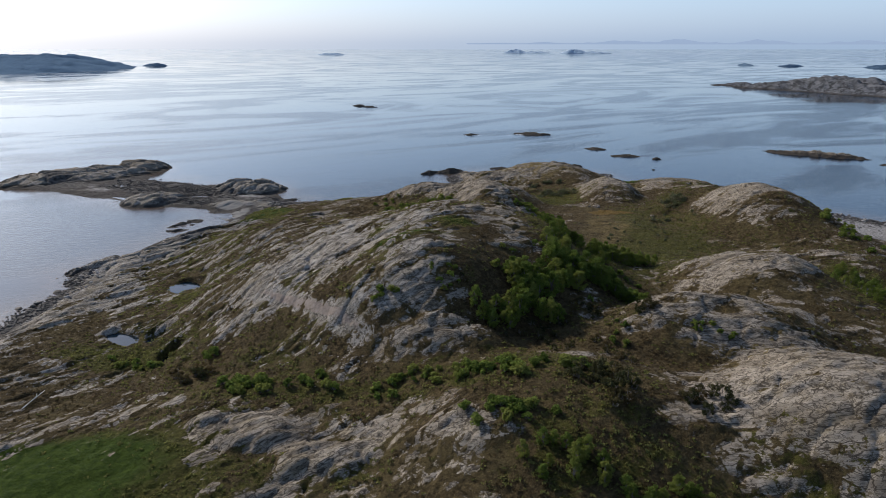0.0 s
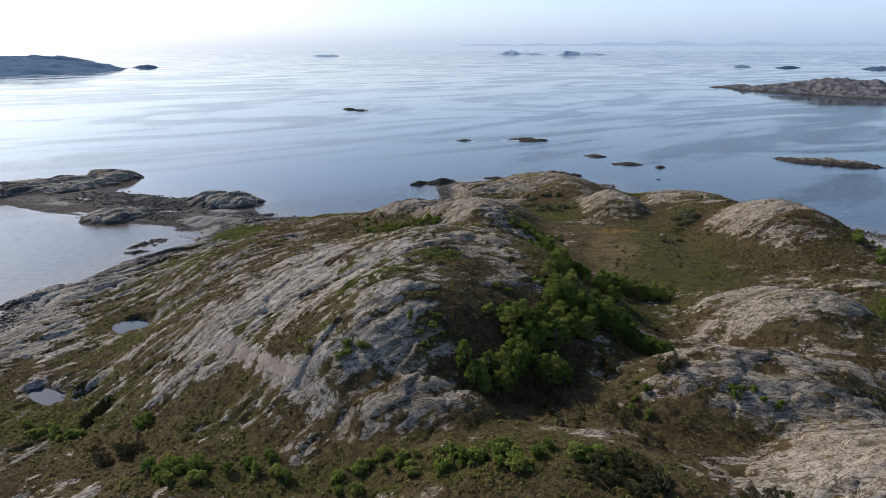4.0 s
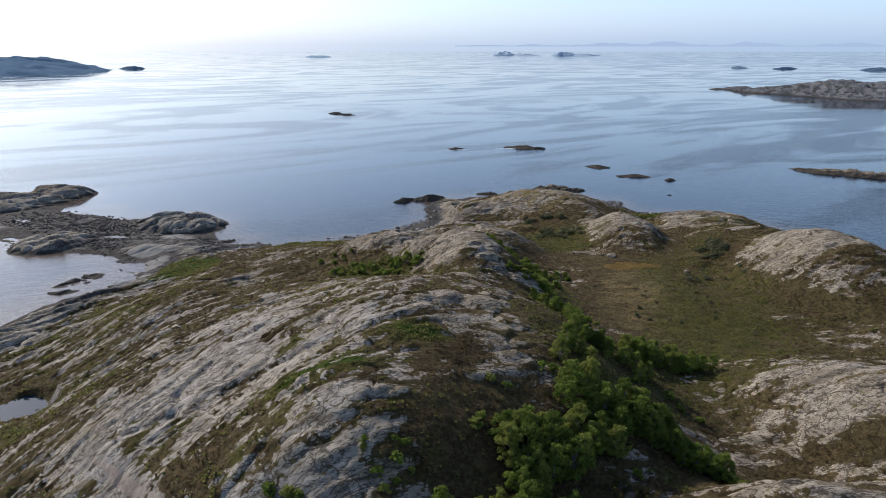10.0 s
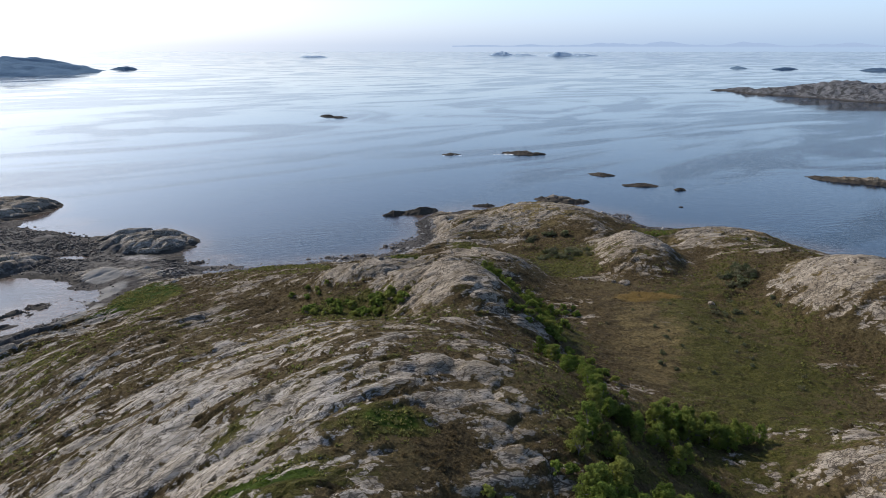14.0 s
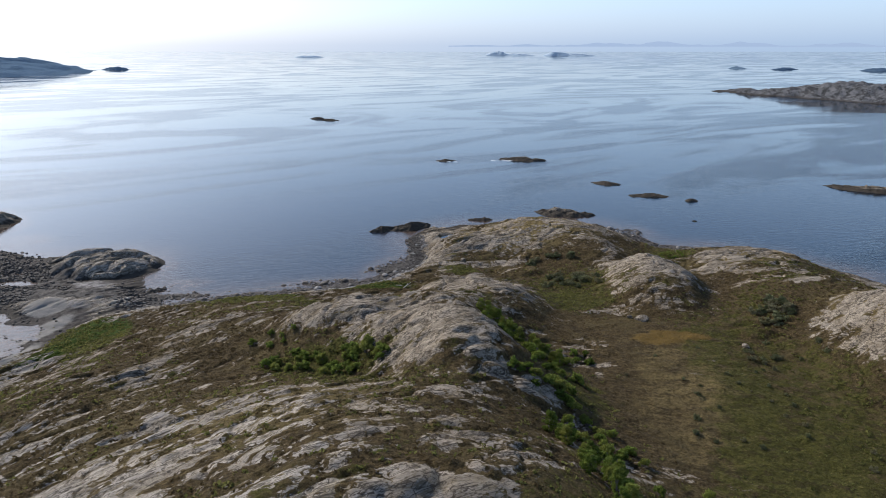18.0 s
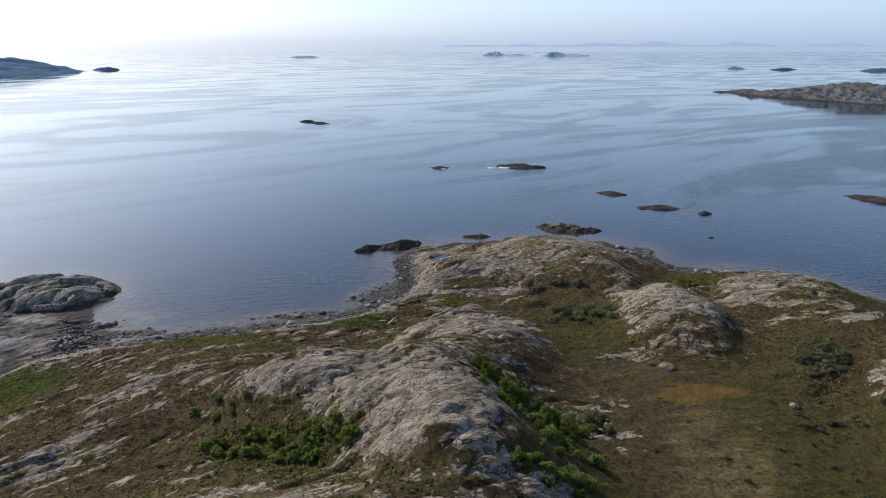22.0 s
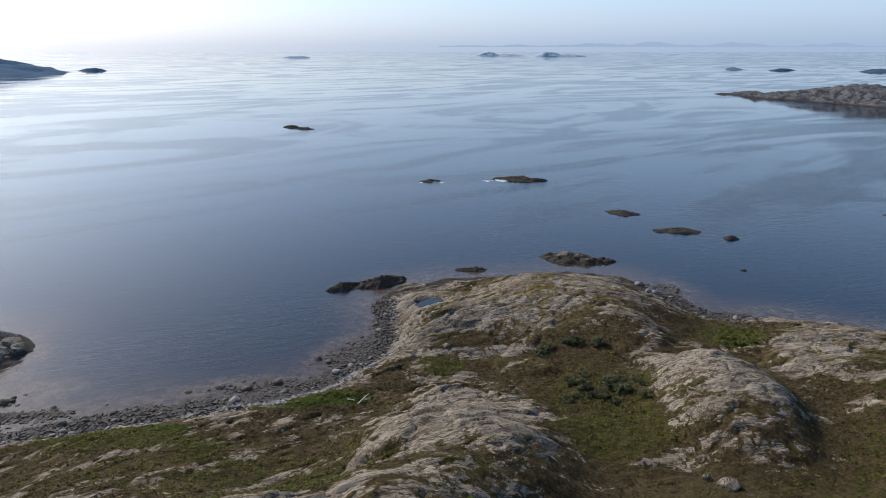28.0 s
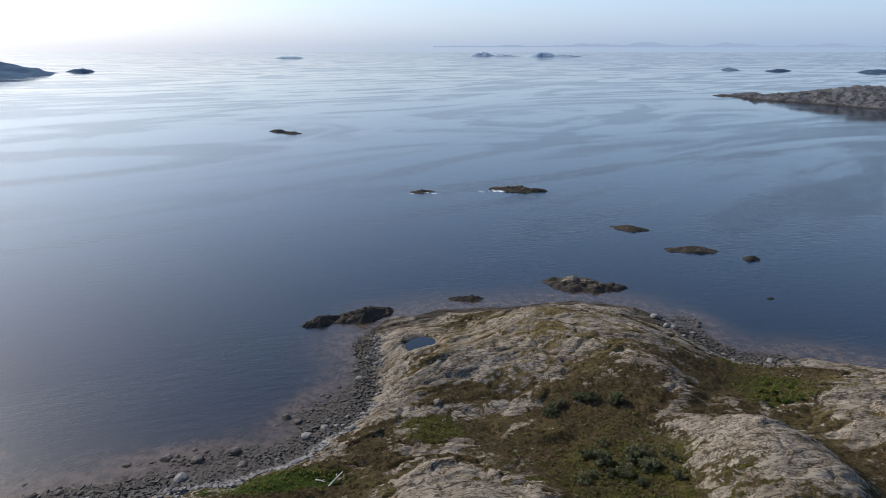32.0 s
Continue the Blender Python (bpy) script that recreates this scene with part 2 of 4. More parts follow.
def sea_material():
    m = Mat("sea_water", 0.12, 0.5)
    shallow = m.attr("cover", 0)
    bed = m.mix(m.band(m.noise(0.6, 6, 0.75), 0.38, 0.62), (0.024, 0.018, 0.014), (0.072, 0.053, 0.041))
    m.colour(m.mix(m.band(shallow, 0.42, 0.88), (0.0015, 0.0075, 0.018), bed))
    m.b.inputs["IOR"].default_value = 1.33
    slick = m.noise(0.008, 5, 0.55, m.pos((0.5, 1.3, 1.0), -38.0), 2.6)
    split = m.t.nodes.new("ShaderNodeSeparateXYZ")
    m.put(m.pos(), split.inputs[0])
    open_sea = m.band(split.outputs[1], 220.0, 1100.0)
    near_sea = m.band(split.outputs[1], 200.0, 700.0, 1.0, 0.0)
    m.put(m.calc("ADD", m.band(slick, 0.42, 0.58, 0.09, 0.20), m.calc("MULTIPLY", open_sea, -0.03)), m.b.inputs["Roughness"])
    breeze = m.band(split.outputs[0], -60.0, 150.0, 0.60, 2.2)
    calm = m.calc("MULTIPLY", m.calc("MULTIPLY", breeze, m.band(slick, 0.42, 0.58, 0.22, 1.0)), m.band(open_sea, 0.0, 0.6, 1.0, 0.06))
    wave = m.noise(0.55, 3, 0.55, m.pos((0.5, 1.5, 1.0), -20.0))
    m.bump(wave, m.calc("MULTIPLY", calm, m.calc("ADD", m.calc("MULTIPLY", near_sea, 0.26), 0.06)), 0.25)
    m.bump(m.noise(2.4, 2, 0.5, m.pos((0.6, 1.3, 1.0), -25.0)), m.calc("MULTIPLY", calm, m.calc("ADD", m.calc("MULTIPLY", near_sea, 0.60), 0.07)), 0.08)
    return m.m


def pool_material():
    m = Mat("still_water", 0.04, 0.5)
    m.colour((0.004, 0.010, 0.018))
    m.b.inputs["IOR"].default_value = 1.33
    m.bump(m.noise(1.5, 2), 0.04, 0.05)
    return m.m


def leaf_material(name, dark, light, dry):
    m = Mat(name, 0.85, 0.08)
    c = m.mix(m.island(), dark, light)
    c = m.mix(m.band(m.chance(), 0.35, 1.0, 0.0, 0.6), c, dry)
    c = m.mix(m.band(m.chance(), 0.0, 0.35, 0.55, 0.0), c, tuple(v * 0.8 for v in dark))
    m.colour(c)
    m.b.inputs["Transmission Weight"].default_value = 0.0
    tr = m.t.nodes.new("ShaderNodeBsdfTranslucent")
    ms = m.t.nodes.new("ShaderNodeMixShader")
    ms.inputs[0].default_value = 0.48
    m.put(c, tr.inputs[0])
    m.put(m.b.outputs[0], ms.inputs[1]), m.put(tr.outputs[0], ms.inputs[2])
    m.put(ms.outputs[0], m.t.nodes["Material Output"].inputs[0])
    return m.m


def plain_material(name, a, b, scale, rough=0.9, vary=0.4):
    m = Mat(name, rough)
    c = m.mix(m.noise(scale, 4, 0.7), a, b)
    m.colour(m.mix(m.calc("MULTIPLY", m.chance(), vary), c, tuple(v * 0.45 for v in a)))
    m.bump(m.noise(scale * 3, 4), 0.5, 0.03)
    return m.m


GNEISS, SKERRY = rock_material("gneiss", 0.0), rock_material("weedy_gneiss", 0.40)
SPUR = rock_material("wet_gneiss", 1.25)
GROUND, SEA, POOL = ground_material(), sea_material(), pool_material()
LEAF = leaf_material("birch_leaves", (0.052, 0.078, 0.015), (0.185, 0.240, 0.045), (0.20, 0.20, 0.05))
SHRUB = leaf_material("willow_leaves", (0.070, 0.082, 0.042), (0.155, 0.165, 0.085), (0.16, 0.14, 0.085))
HEATH = leaf_material("heather_sprigs", (0.055, 0.040, 0.020), (0.125, 0.095, 0.045), (0.12, 0.09, 0.04))
GRASS = leaf_material("grass_blades", (0.055, 0.068, 0.018), (0.15, 0.155, 0.045), (0.16, 0.14, 0.05))
JUNIPER = leaf_material("juniper_needles", (0.022, 0.030, 0.012), (0.075, 0.070, 0.030), (0.10, 0.065, 0.03))
BARK = plain_material("bark", (0.10, 0.085, 0.07), (0.22, 0.20, 0.18), 9.0)
DRIFT = plain_material("driftwood", (0.42, 0.38, 0.33), (0.60, 0.56, 0.50), 6.0)


def shore_stone_material(name, a, b):
    m = Mat(name, 0.85)
    c = m.mix(m.noise(2.5, 5, 0.7), a, b)
    c = m.mix(m.calc("MULTIPLY", m.chance(), 0.5), c, (0.10, 0.095, 0.09))
    c = m.mix(m.band(m.calc("ADD", m.height(), m.calc("MULTIPLY", m.noise(0.6, 3), -0.8)), -0.1, 0.35, 0.85, 0.0), c, (0.035, 0.028, 0.020))
    m.colour(c)
    m.bump(m.noise(5, 4), 0.5, 0.04)
    return m.m


STONE = shore_stone_material("shore_stone", (0.10, 0.096, 0.09), (0.24, 0.23, 0.22))


def scree_material(name, a, b):
    m = Mat(name, 0.88)
    c = m.mix(m.island(), a, b)
    c = m.mix(m.band(m.calc("ADD", m.height(), m.calc("MULTIPLY", m.island(), -0.5)), 0.55, 1.20, 0.95, 0.0), c, (0.026, 0.022, 0.018))
    m.colour(m.mix(m.calc("MULTIPLY", m.noise(4, 3), 0.4), c, (0.12, 0.11, 0.10)))
    return m.m


SCREE = scree_material("scree", (0.07, 0.066, 0.062), (0.27, 0.26, 0.25))
WEEDY = scree_material("weedy_scree", (0.018, 0.016, 0.014), (0.070, 0.065, 0.060))


# ---------------- numbers on a plane ----------------
def lattice(ix, iy, seed):
    h = (ix.astype(np.int64) * 374761393 + iy.astype(np.int64) * 668265263 + seed * 974634757) & 0xFFFFFFFF
    h = ((h ^ (h >> 13)) * 1274126177) & 0xFFFFFFFF
    h = ((h ^ (h >> 16)) * 2246822519) & 0xFFFFFFFF
    return ((h ^ (h >> 15)) & 0xFFFFFF) / float(0xFFFFFF)


def smooth_noise(x, y, seed=0):
    ix, iy = np.floor(x), np.floor(y)
    fx, fy = x - ix, y - iy
    fx, fy = fx * fx * (3 - 2 * fx), fy * fy * (3 - 2 * fy)
    a, b = lattice(ix, iy, seed), lattice(ix + 1, iy, seed)
    c, d = lattice(ix, iy + 1, seed), lattice(ix + 1, iy + 1, seed)
    return a + (b - a) * fx + (c - a) * fy + (a - b - c + d) * fx * fy


def fractal(x, y, octaves=4, seed=0, gain=0.5):
    total, amp, norm = 0.0, 1.0, 0.0
    for i in range(octaves):
        total = total + amp * smooth_noise(x * 2 ** i + 17.3 * i, y * 2 ** i - 9.1 * i, seed + i)
        norm, amp = norm + amp, amp * gain
    return total / norm


def slabs(x, y, seed):
    """Random level of the nearest cell, and the distance to its edge."""
    ix, iy = np.floor(x), np.floor(y)
    best, second = np.full(x.shape, 9.0), np.full(x.shape, 9.0)
    level = np.zeros(x.shape)
    for ox in (-1, 0, 1):
        for oy in (-1, 0, 1):
            jx, jy = ix + ox, iy + oy
            d = np.hypot(jx + lattice(jx, jy, seed) - x, jy + lattice(jx, jy, seed + 7) - y)
            near = d < best
            second = np.where(near, best, np.minimum(second, d))
            level = np.where(near, lattice(jx, jy, seed + 13), level)
            best = np.where(near, d, best)
    return level, second - best


def step(v, a, b):
    t = np.clip((v - a) / (b - a), 0, 1)
    return t * t * (3 - 2 * t)


def inland(x, y, poly):
    """Distance to the shore line, positive on land."""
    d, inside = np.full(x.shape, 1e12), np.zeros(x.shape, bool)
    for (ax, ay), (bx, by) in zip(poly, poly[1:] + poly[:1]):
        ex, ey = bx - ax, by - ay
        t = np.clip(((x - ax) * ex + (y - ay) * ey) / (ex * ex + ey * ey), 0, 1)
        d = np.minimum(d, (x - ax - t * ex) ** 2 + (y - ay - t * ey) ** 2)
        if ay != by:
            inside ^= ((ay > y) != (by > y)) & (x < (bx - ax) * (y - ay) / (by - ay) + ax)
    return np.where(inside, 1, -1) * np.sqrt(d)


def mound(x, y, cx, cy, rx, ry, turn=0.0, power=1.0):
    a = radians(turn)
    u, v = (x - cx) * math.cos(a) - (y - cy) * math.sin(a), (x - cx) * math.sin(a) + (y - cy) * math.cos(a)
    return np.exp(-((u / rx) ** 2 + (v / ry) ** 2) ** power)


# ---------------- the headland ----------------
MAINLAND = [(-400, -400), (-150, -60), (-95, 40), (-84, 70), (-81, 92), (-82, 105), (-81, 112), (-88, 121), (-86, 126), (-82, 134),
            (-80, 146), (-74, 156), (-72, 168), (-67, 178), (-58, 181), (-50, 184), (-38, 188), (-28, 192), (-20, 199), (-15, 209),
            (-15, 218), (-18, 227), (-14, 237), (-4, 241), (10, 243), (20, 246), (31, 243), (37, 233), (42, 224), (53, 223),
            (66, 218), (78, 204), (88, 188), (100, 178), (130, 160), (200, 150), (500, 100), (900, -400)]
SPIT = [(-62, 174), (-57, 181), (-64, 188), (-70, 197), (-75, 210), (-82, 213), (-97, 207), (-112, 213), (-121, 215), (-126, 228),
        (-131, 239), (-141, 243), (-155, 229), (-167, 220), (-160, 199), (-142, 194), (-126, 188), (-110, 179), (-92, 177), (-84, 176), (-76, 166), (-68, 160)]
# x, y, two radii, turn, height, steepness
HILLS = (
    (-1.7, 107.2, 19.1, 23.1, 0, 13.6, 1.3), (-31.7, 106.1, 20.9, 20.5, 25, 11.2, 1.2), (-17.2, 86.5, 18.4, 8.9, 0, 6.5, 1.2),
    (-15.3, 134.1, 14.8, 16.7, 0, 5.8, 1.2), (1.1, 140.8, 9.3, 10.2, 0, 7.0, 1.2), (-11.1, 152.7, 15.1, 10.5, 0, 9.6, 1.4),
    (-2.6, 169.6, 12.1, 11.8, 0, 5.5, 1.5), (11.4, 216.8, 21.8, 14.1, 0, 4.2, 1.6), (32.3, 185.1, 7.9, 10.8, 0, 4.6, 1.6))
HILLS += (
    (61.1, 153.3, 13.3, 13.7, 20, 4.3, 1.5), (56.2, 175.6, 13.8, 15.4, 0, 5.6, 1.4), (52.5, 200.8, 13.0, 13.1, 0, 2.5, 1.5),
    (39.5, 63.1, 14.3, 14.9, 0, 10.7, 1.4), (29.6, 83.6, 12.8, 7.9, 0, 8.3, 1.3), (42.1, 109.2, 12.5, 12.8, 0, 4.7, 1.3),
    (6.2, 62.0, 19.8, 15.1, 0, 8.9, 1.2), (-30.0, 64.8, 16.2, 14.3, 0, 2.6, 1.2), (23.8, 137.8, 30.1, 46.6, 0, 3.2, 1.2))
HILLS += (
    (-49.7, 110.1, 19.1, 45.1, 0, -2.3, 1.2), (-37.0, 153.2, 18.0, 23.4, 30, 5.2, 1.2), (-2.7, 225.2, 8.7, 8.3, 0, -2.6, 1.4),
    (69.3, 129.5, 15.7, 40.3, 0, 2.6, 1.2), (0, -120, 260, 120, 0, 4.0, 1.0))
HILLS += (
    (47.1, 95.9, 15, 15, 0, 4.6, 1.3), (-45.7, 130.9, 15, 15, 0, 4.3, 1.3), (-11, 80.5, 11, 11, 0, 3.6, 1.3),
    (6, 210, 11, 11, 0, -2.4, 1.3), (67.2, 140.6, 15, 24, 0, 2.4, 1.3), (17.2, 84.1, 11, 17.6, 0, 2, 1.3),
    (-15.2, 149, 11, 11, 0, -2.1, 1.3), (-24.4, 88.6, 8, 8, 0, -1.6, 1.3), (33.2, 184, 8, 8, 0, -1.1, 1.3))
HILLS += (
    (28.4, 200.5, 11, 11, 0, 1.5, 1.3), (-19.1, 76.7, 8, 8, 0, 1, 1.3), (35.5, 78.4, 11, 11, 0, -1.3, 1.3),
    (-11.5, 60.1, 11, 11, 0, -1.5, 1.3), (-8.3, 97.4, 8, 8, 0, 0.9, 1.3), (-23.3, 130.9, 11, 11, 0, 1.5, 1.3),
    (51.9, 92.5, 15, 24, 0, 1, 1.3), (-42.1, 110, 11, 11, 0, -1, 1.3), (-55.9, 129, 15, 15, 0, 0.9, 1.3))
HILLS += ((64, 156, 13, 14, 0, 1.7, 1.4), (-28, 156, 14, 9, 0, 0.9, 1.3))
# bare rocks that stand on the tidal spit: x, y, two radii, turn, height
KNOBS = ((-146, 216, 24, 11, -38, 3.2), (-134, 234, 9, 8, -20, 3.4), (-80, 201, 11, 8.5, 0, 3.1), (-66, 188.5, 6, 1.8, -8, 1.0), (-101.5, 183, 9, 7, -25, 2.3), (-152, 222, 12, 6, -40, 1.6),
         (-73.5, 133, 15, 5, -75, 2.7), (-82, 124, 7, 3.5, -50, 1.3), (-70.5, 147, 5, 3, -60, 1.4), (-81.5, 160, 5.5, 2.2, -70, 0.95), (-80, 153, 3.0, 1.3, -30, 0.8))
# bare rounded rocks that stand proud of the heath: x, y, two radii, turn, height
ROCKS = (
    (11, 222, 23, 14, 0, 1.3), (0.5, 177.5, 11.5, 14, 0, 1.9), (30, 186, 8.5, 11.5, 0, 2.1), (37, 204, 5, 4, 0, 0.8), (8, 199.5, 4.6, 2.8, 0, 1.0), (54, 203, 15, 12, 0, 1.2), (24, 207, 6, 4, 20, 0.8),
    (-4.5, 142, 9.5, 6.5, 10, 1.5), (-18, 153, 9, 4.5, -10, 1.0), (-3, 160, 8, 7, 30, 0.9), (58, 158, 11, 14, 15, 1.8), (41, 165.5, 2.6, 1.6, 0, 0.8))
ROCKS += (
    (42, 107, 11, 8.5, 15, 1.2), (27, 87.5, 7.5, 3.6, 10, 1.0), (37, 88, 8, 5, 0, 1.0), (29, 62, 13, 11, 0, 1.2), (36, 73, 8, 3.6, 0, 1.3),
    (-28, 61, 6.5, 3.2, 8, 1.2), (-17, 56.5, 5.5, 2.6, 0, 1.0), (-3, 57, 7, 3.0, 0, 1.1), (-6, 75.5, 7, 2.8, -8, 1.1), (13, 60, 2.6, 2.4, 0, 0.8))
ROCKS += (
    (62, 120, 7, 8, 0, 1.0), (-20, 98, 11, 11, 25, 0.5), (-34, 96, 8, 13, 30, 0.5), (-28, 115, 9, 6, 20, 0.5), (-2, 111, 5, 2.2, 15, 0.5), (-2, 127, 5, 2.4, 20, 0.7),
    (7.5, 134.5, 3.4, 2.6, 0, 0.9), (-48, 92, 6, 6, 0, 0.7), (-60, 98, 6, 8, 0, 0.6), (-42, 84, 7, 3, -15, 0.6), (16, 117.5, 2.4, 1.6, 0, 0.6))
# flat beaches: x, y, two radii, turn
BEACHES = ((-46, 185, 16, 4, -15), (-24, 194, 8, 4, -35), (-16, 208, 4, 9, 0), (-74, 168, 8, 12, 15), (-100, 192, 34, 15, 0), (-121, 204, 17, 13, 0), (-140, 215, 24, 24, 0), (96, 168, 18, 20, 0),
           (42, 228, 5, 8, -20), (-83, 96, 6, 14, 0))
# shallows of brown stones under water: x, y, two radii, turn
SHOALS = ((-19, 207, 7, 13, 25), (-31, 195, 13, 4.5, -12), (39, 237, 7, 8, -30), (-62, 191, 12, 5, -20), (-80, 160, 9, 10, 0), (-112, 220, 13, 7, 0), (53, 226, 10, 4, 0), (-56, 186, 12, 4, -10))
POOLS = ((-56.3, 109.4, 4.6, 2.9, 12, 1.75, "pool_upper"), (-57.5, 89.0, 2.9, 1.5, 20, 1.05, "pool_west"), (-52.3, 89.0, 1.5, 1.7, 0, 1.05, "pool_mid"),
         (-47.0, 83.3, 1.1, 2.2, 10, 1.1, "pool_south"), (-6.5, 221.0, 2.2, 3.0, 0, 2.0, "pool_point"))
# plant cover: x, y, two radii, turn, cover, green
PLANTS = (
    (34, 142, 13, 28, 4, 1.0, 0.75), (22, 148, 5, 22, 8, 1.0, 0.0), (18, 190, 9, 9, 0, 1.0, 0.5), (44, 172, 5, 10, 10, 0.9, 0.5),
    (14, 108, 10, 14, 20, 0.9, 0.5), (4, 89, 8, 8, 0, 1.0, 0.1), (22, 96, 9, 5, 10, 0.8, 0.2), (16, 76, 14, 5, 10, 0.8, 0.1))
PLANTS += (
    (36, 100, 10, 12, 0, 0.25, 0.0), (30, 86, 12, 4, 0, 0.3, 0.0), (56, 112, 8, 18, 0, 0.3, 0.1), (55, 160, 12, 16, 0, 0.15, 0.1),
    (-24, 69, 17, 3.5, 8, 1.0, 0.5), (4, 66, 16, 4, 5, 0.9, 0.5), (10, 55, 9, 7, 0, 1.0, 0.5), (-46, 52, 17, 8, -15, 1.3, 1.2),
    (-56, 82, 8, 3, 5, 0.9, 0.8), (-40, 73, 9, 5, 0, 0.9, 0.2), (-62, 113, 6, 4, 0, 0.8, 0.3), (-56, 97, 8, 3.5, 20, 0.6, 0.3))
PLANTS += (
    (-14, 92.3, 5.5, 1.8, -12, 0.9, 1.3), (-6.5, 100, 3.4, 1.8, 0, 0.9, 1.2), (-19, 101, 3, 1.2, -30, 0.6, 1.0), (-6, 117, 9, 8, 0, 0.18, 0.25), (-21, 128, 12, 9, 0, 0.12, 0.35),
    (-17, 142, 9, 4, 0, 1.0, 0.7), (10, 145, 5, 12, -25, 0.9, 0.6), (-60, 163, 8, 5, 30, 1.1, 1.2), (-20, 188, 8, 2.5, -15, 0.9, 0.9))
PLANTS += (
    (-4, 199, 4, 3, 0, 0.9, 1.1), (62, 108, 8, 14, 0, 1.0, 0.7), (40, 208, 5, 6, 30, 0.8, 0.8), (42, 153, 8, 10, 0, 1.0, 0.5),
    (-16, 160, 9, 4, 0, 0.5, 0.5), (90, 160, 14, 8, 0, 1.0, 1.2), (10, 222, 14, 9, 0, 0.30, 0.25), (-40, 177, 14, 3.5, 12, 0.8, 0.9), (16, 181, 6, 6, 0, 0.9, 0.7), (-30, 82, 14, 3, -25, 0.8, 0.2))
# bare rock: x, y, two radii, turn, amount
BARE = ((-4, 104, 8, 8, 0, 0.7), (-6, 118, 8, 6, 0, 0.5), (-22, 122, 12, 8, 0, 0.5), (-22, 90, 16, 10, 0, 0.8), (-27, 105, 12, 12, 0, 0.5), (-13, 104, 8, 9, 0, 0.5), (-12, 153, 14, 7, 0, 0.7), (34, 70, 12, 12, 0, 0.9), (30, 86, 12, 6, 0, 0.8), (42, 108, 9, 9, 0, 0.6),
        (-3, 142.5, 10, 7, 0, 1.1), (-3, 174, 9, 9, 0, 0.7), (33, 185, 7, 9, 0, 0.7), (56, 158, 8, 10, 0, 0.8), (52, 202, 10, 10, 0, 0.6), (-10, 62, 14, 4, 5, 0.4), (20, 96, 6, 2.5, -10, 0.9), (28, 97, 6, 3, 0, 0.9), (37, 102, 9, 7, 0, 0.9), (26, 80, 7, 3.5, 0, 0.7), (0, 58, 4, 3, 0, 0.6), (-24, 60, 9, 4, 0, 0.9), (-40, 68, 10, 3, 0, 0.5), (-14, 58, 8, 4, 0, 0.5), (-10, 152, 10, 7, 0, 0.6), (11, 218, 20, 12, 0, 0.35), (9, 92, 6, 8, 0, 0.55), (-75, 128, 9, 16, 0, 1.5), (-74, 146, 5, 8, 0, 1.2), (-70, 105, 8, 10, 0, 0.8), (-4, 206, 8, 6, 0, 0.6), (28, 206, 7, 6, 0, 0.6), (-4, 182, 8, 7, 0, 0.6), (30, 196, 6, 6, 0, 0.5), (-38, 112, 10, 10, 0, 0.4))
# rusty bog, pink dyke rock, white rock
OCHRE = ((26, 162.5, 4.5, 3.0, 0), (31, 164, 4, 1.6, 10))
PINK = ((-26.5, 83.6, 14, 0.55, 36),)
SAND = ((-76.5, 177, 4.0, 3.2, 0), (-72.5, 168, 2.6, 7.5, 20), (-69.5, 158, 1.8, 6.5, 5))
# dark weed-covered stones, and mown-smooth green turf
WEED = ((-92, 192, 13, 5, 0), (-72, 153, 3.5, 3, 0), (-121, 204, 9, 9, 0), (-109, 198, 12, 4, 20), (-97, 195, 12, 4, 8), (-90, 182, 14, 3.2, -10), (-79, 184, 6, 3, 0), (-70, 150, 3, 5, 15), (-70, 184, 8, 3, -20), (-145, 205, 14, 5, 30), (-72, 140, 2, 6, 20))
PALE = ((-30, 100, 26, 34, 20), (-105, 198, 70, 40, 0), (-75, 140, 16, 40, 0), (-55, 95, 30, 30, 0))
LAWN = ((-14, 92.3, 4.5, 1.1, -12), (-6.5, 100, 2.4, 1.1, 0), (-20, 187.5, 9, 2.0, -12), (-38, 180, 8, 1.6, 15), (-49, 52, 18, 8.5, -12), (92, 160, 14, 9, 0), (-59, 166, 6, 4, 30), (-62, 158, 3, 8, 10))
# straw-coloured dry grass: x, y, two radii, turn, amount
DRY = ((10, 220, 20, 14, 0, 0.9), (-20, 126, 18, 14, 0, 0.6), (52, 203, 14, 12, 0, 0.6), (24, 147, 7, 26, 8, 0.55), (34, 140, 9, 22, 0, 0.2), (-14, 153, 12, 8, 0, 0.5), (33, 72, 16, 14, 0, 0.5), (-3, 172, 10, 10, 0, 0.4),
       (40, 108, 12, 12, 0, 0.5), (58, 165, 12, 18, 0, 0.5))
WHITE = ((43.5, 214, 3.2, 4.2, 20), (47, 216, 2.5, 1.5, 0))


def strata(x, y):
    """Across and along the foliation, which bends from the strike in the west to nearly east-west."""
    k = np.clip((x + 45) / 65, 0, 1)
    return (x + 45) - 0.9 * 65 * k * k / 2 - 0.9 * np.clip(x - 20, 0, None) - 0.75 * y, 0.72 * x + 0.52 * y


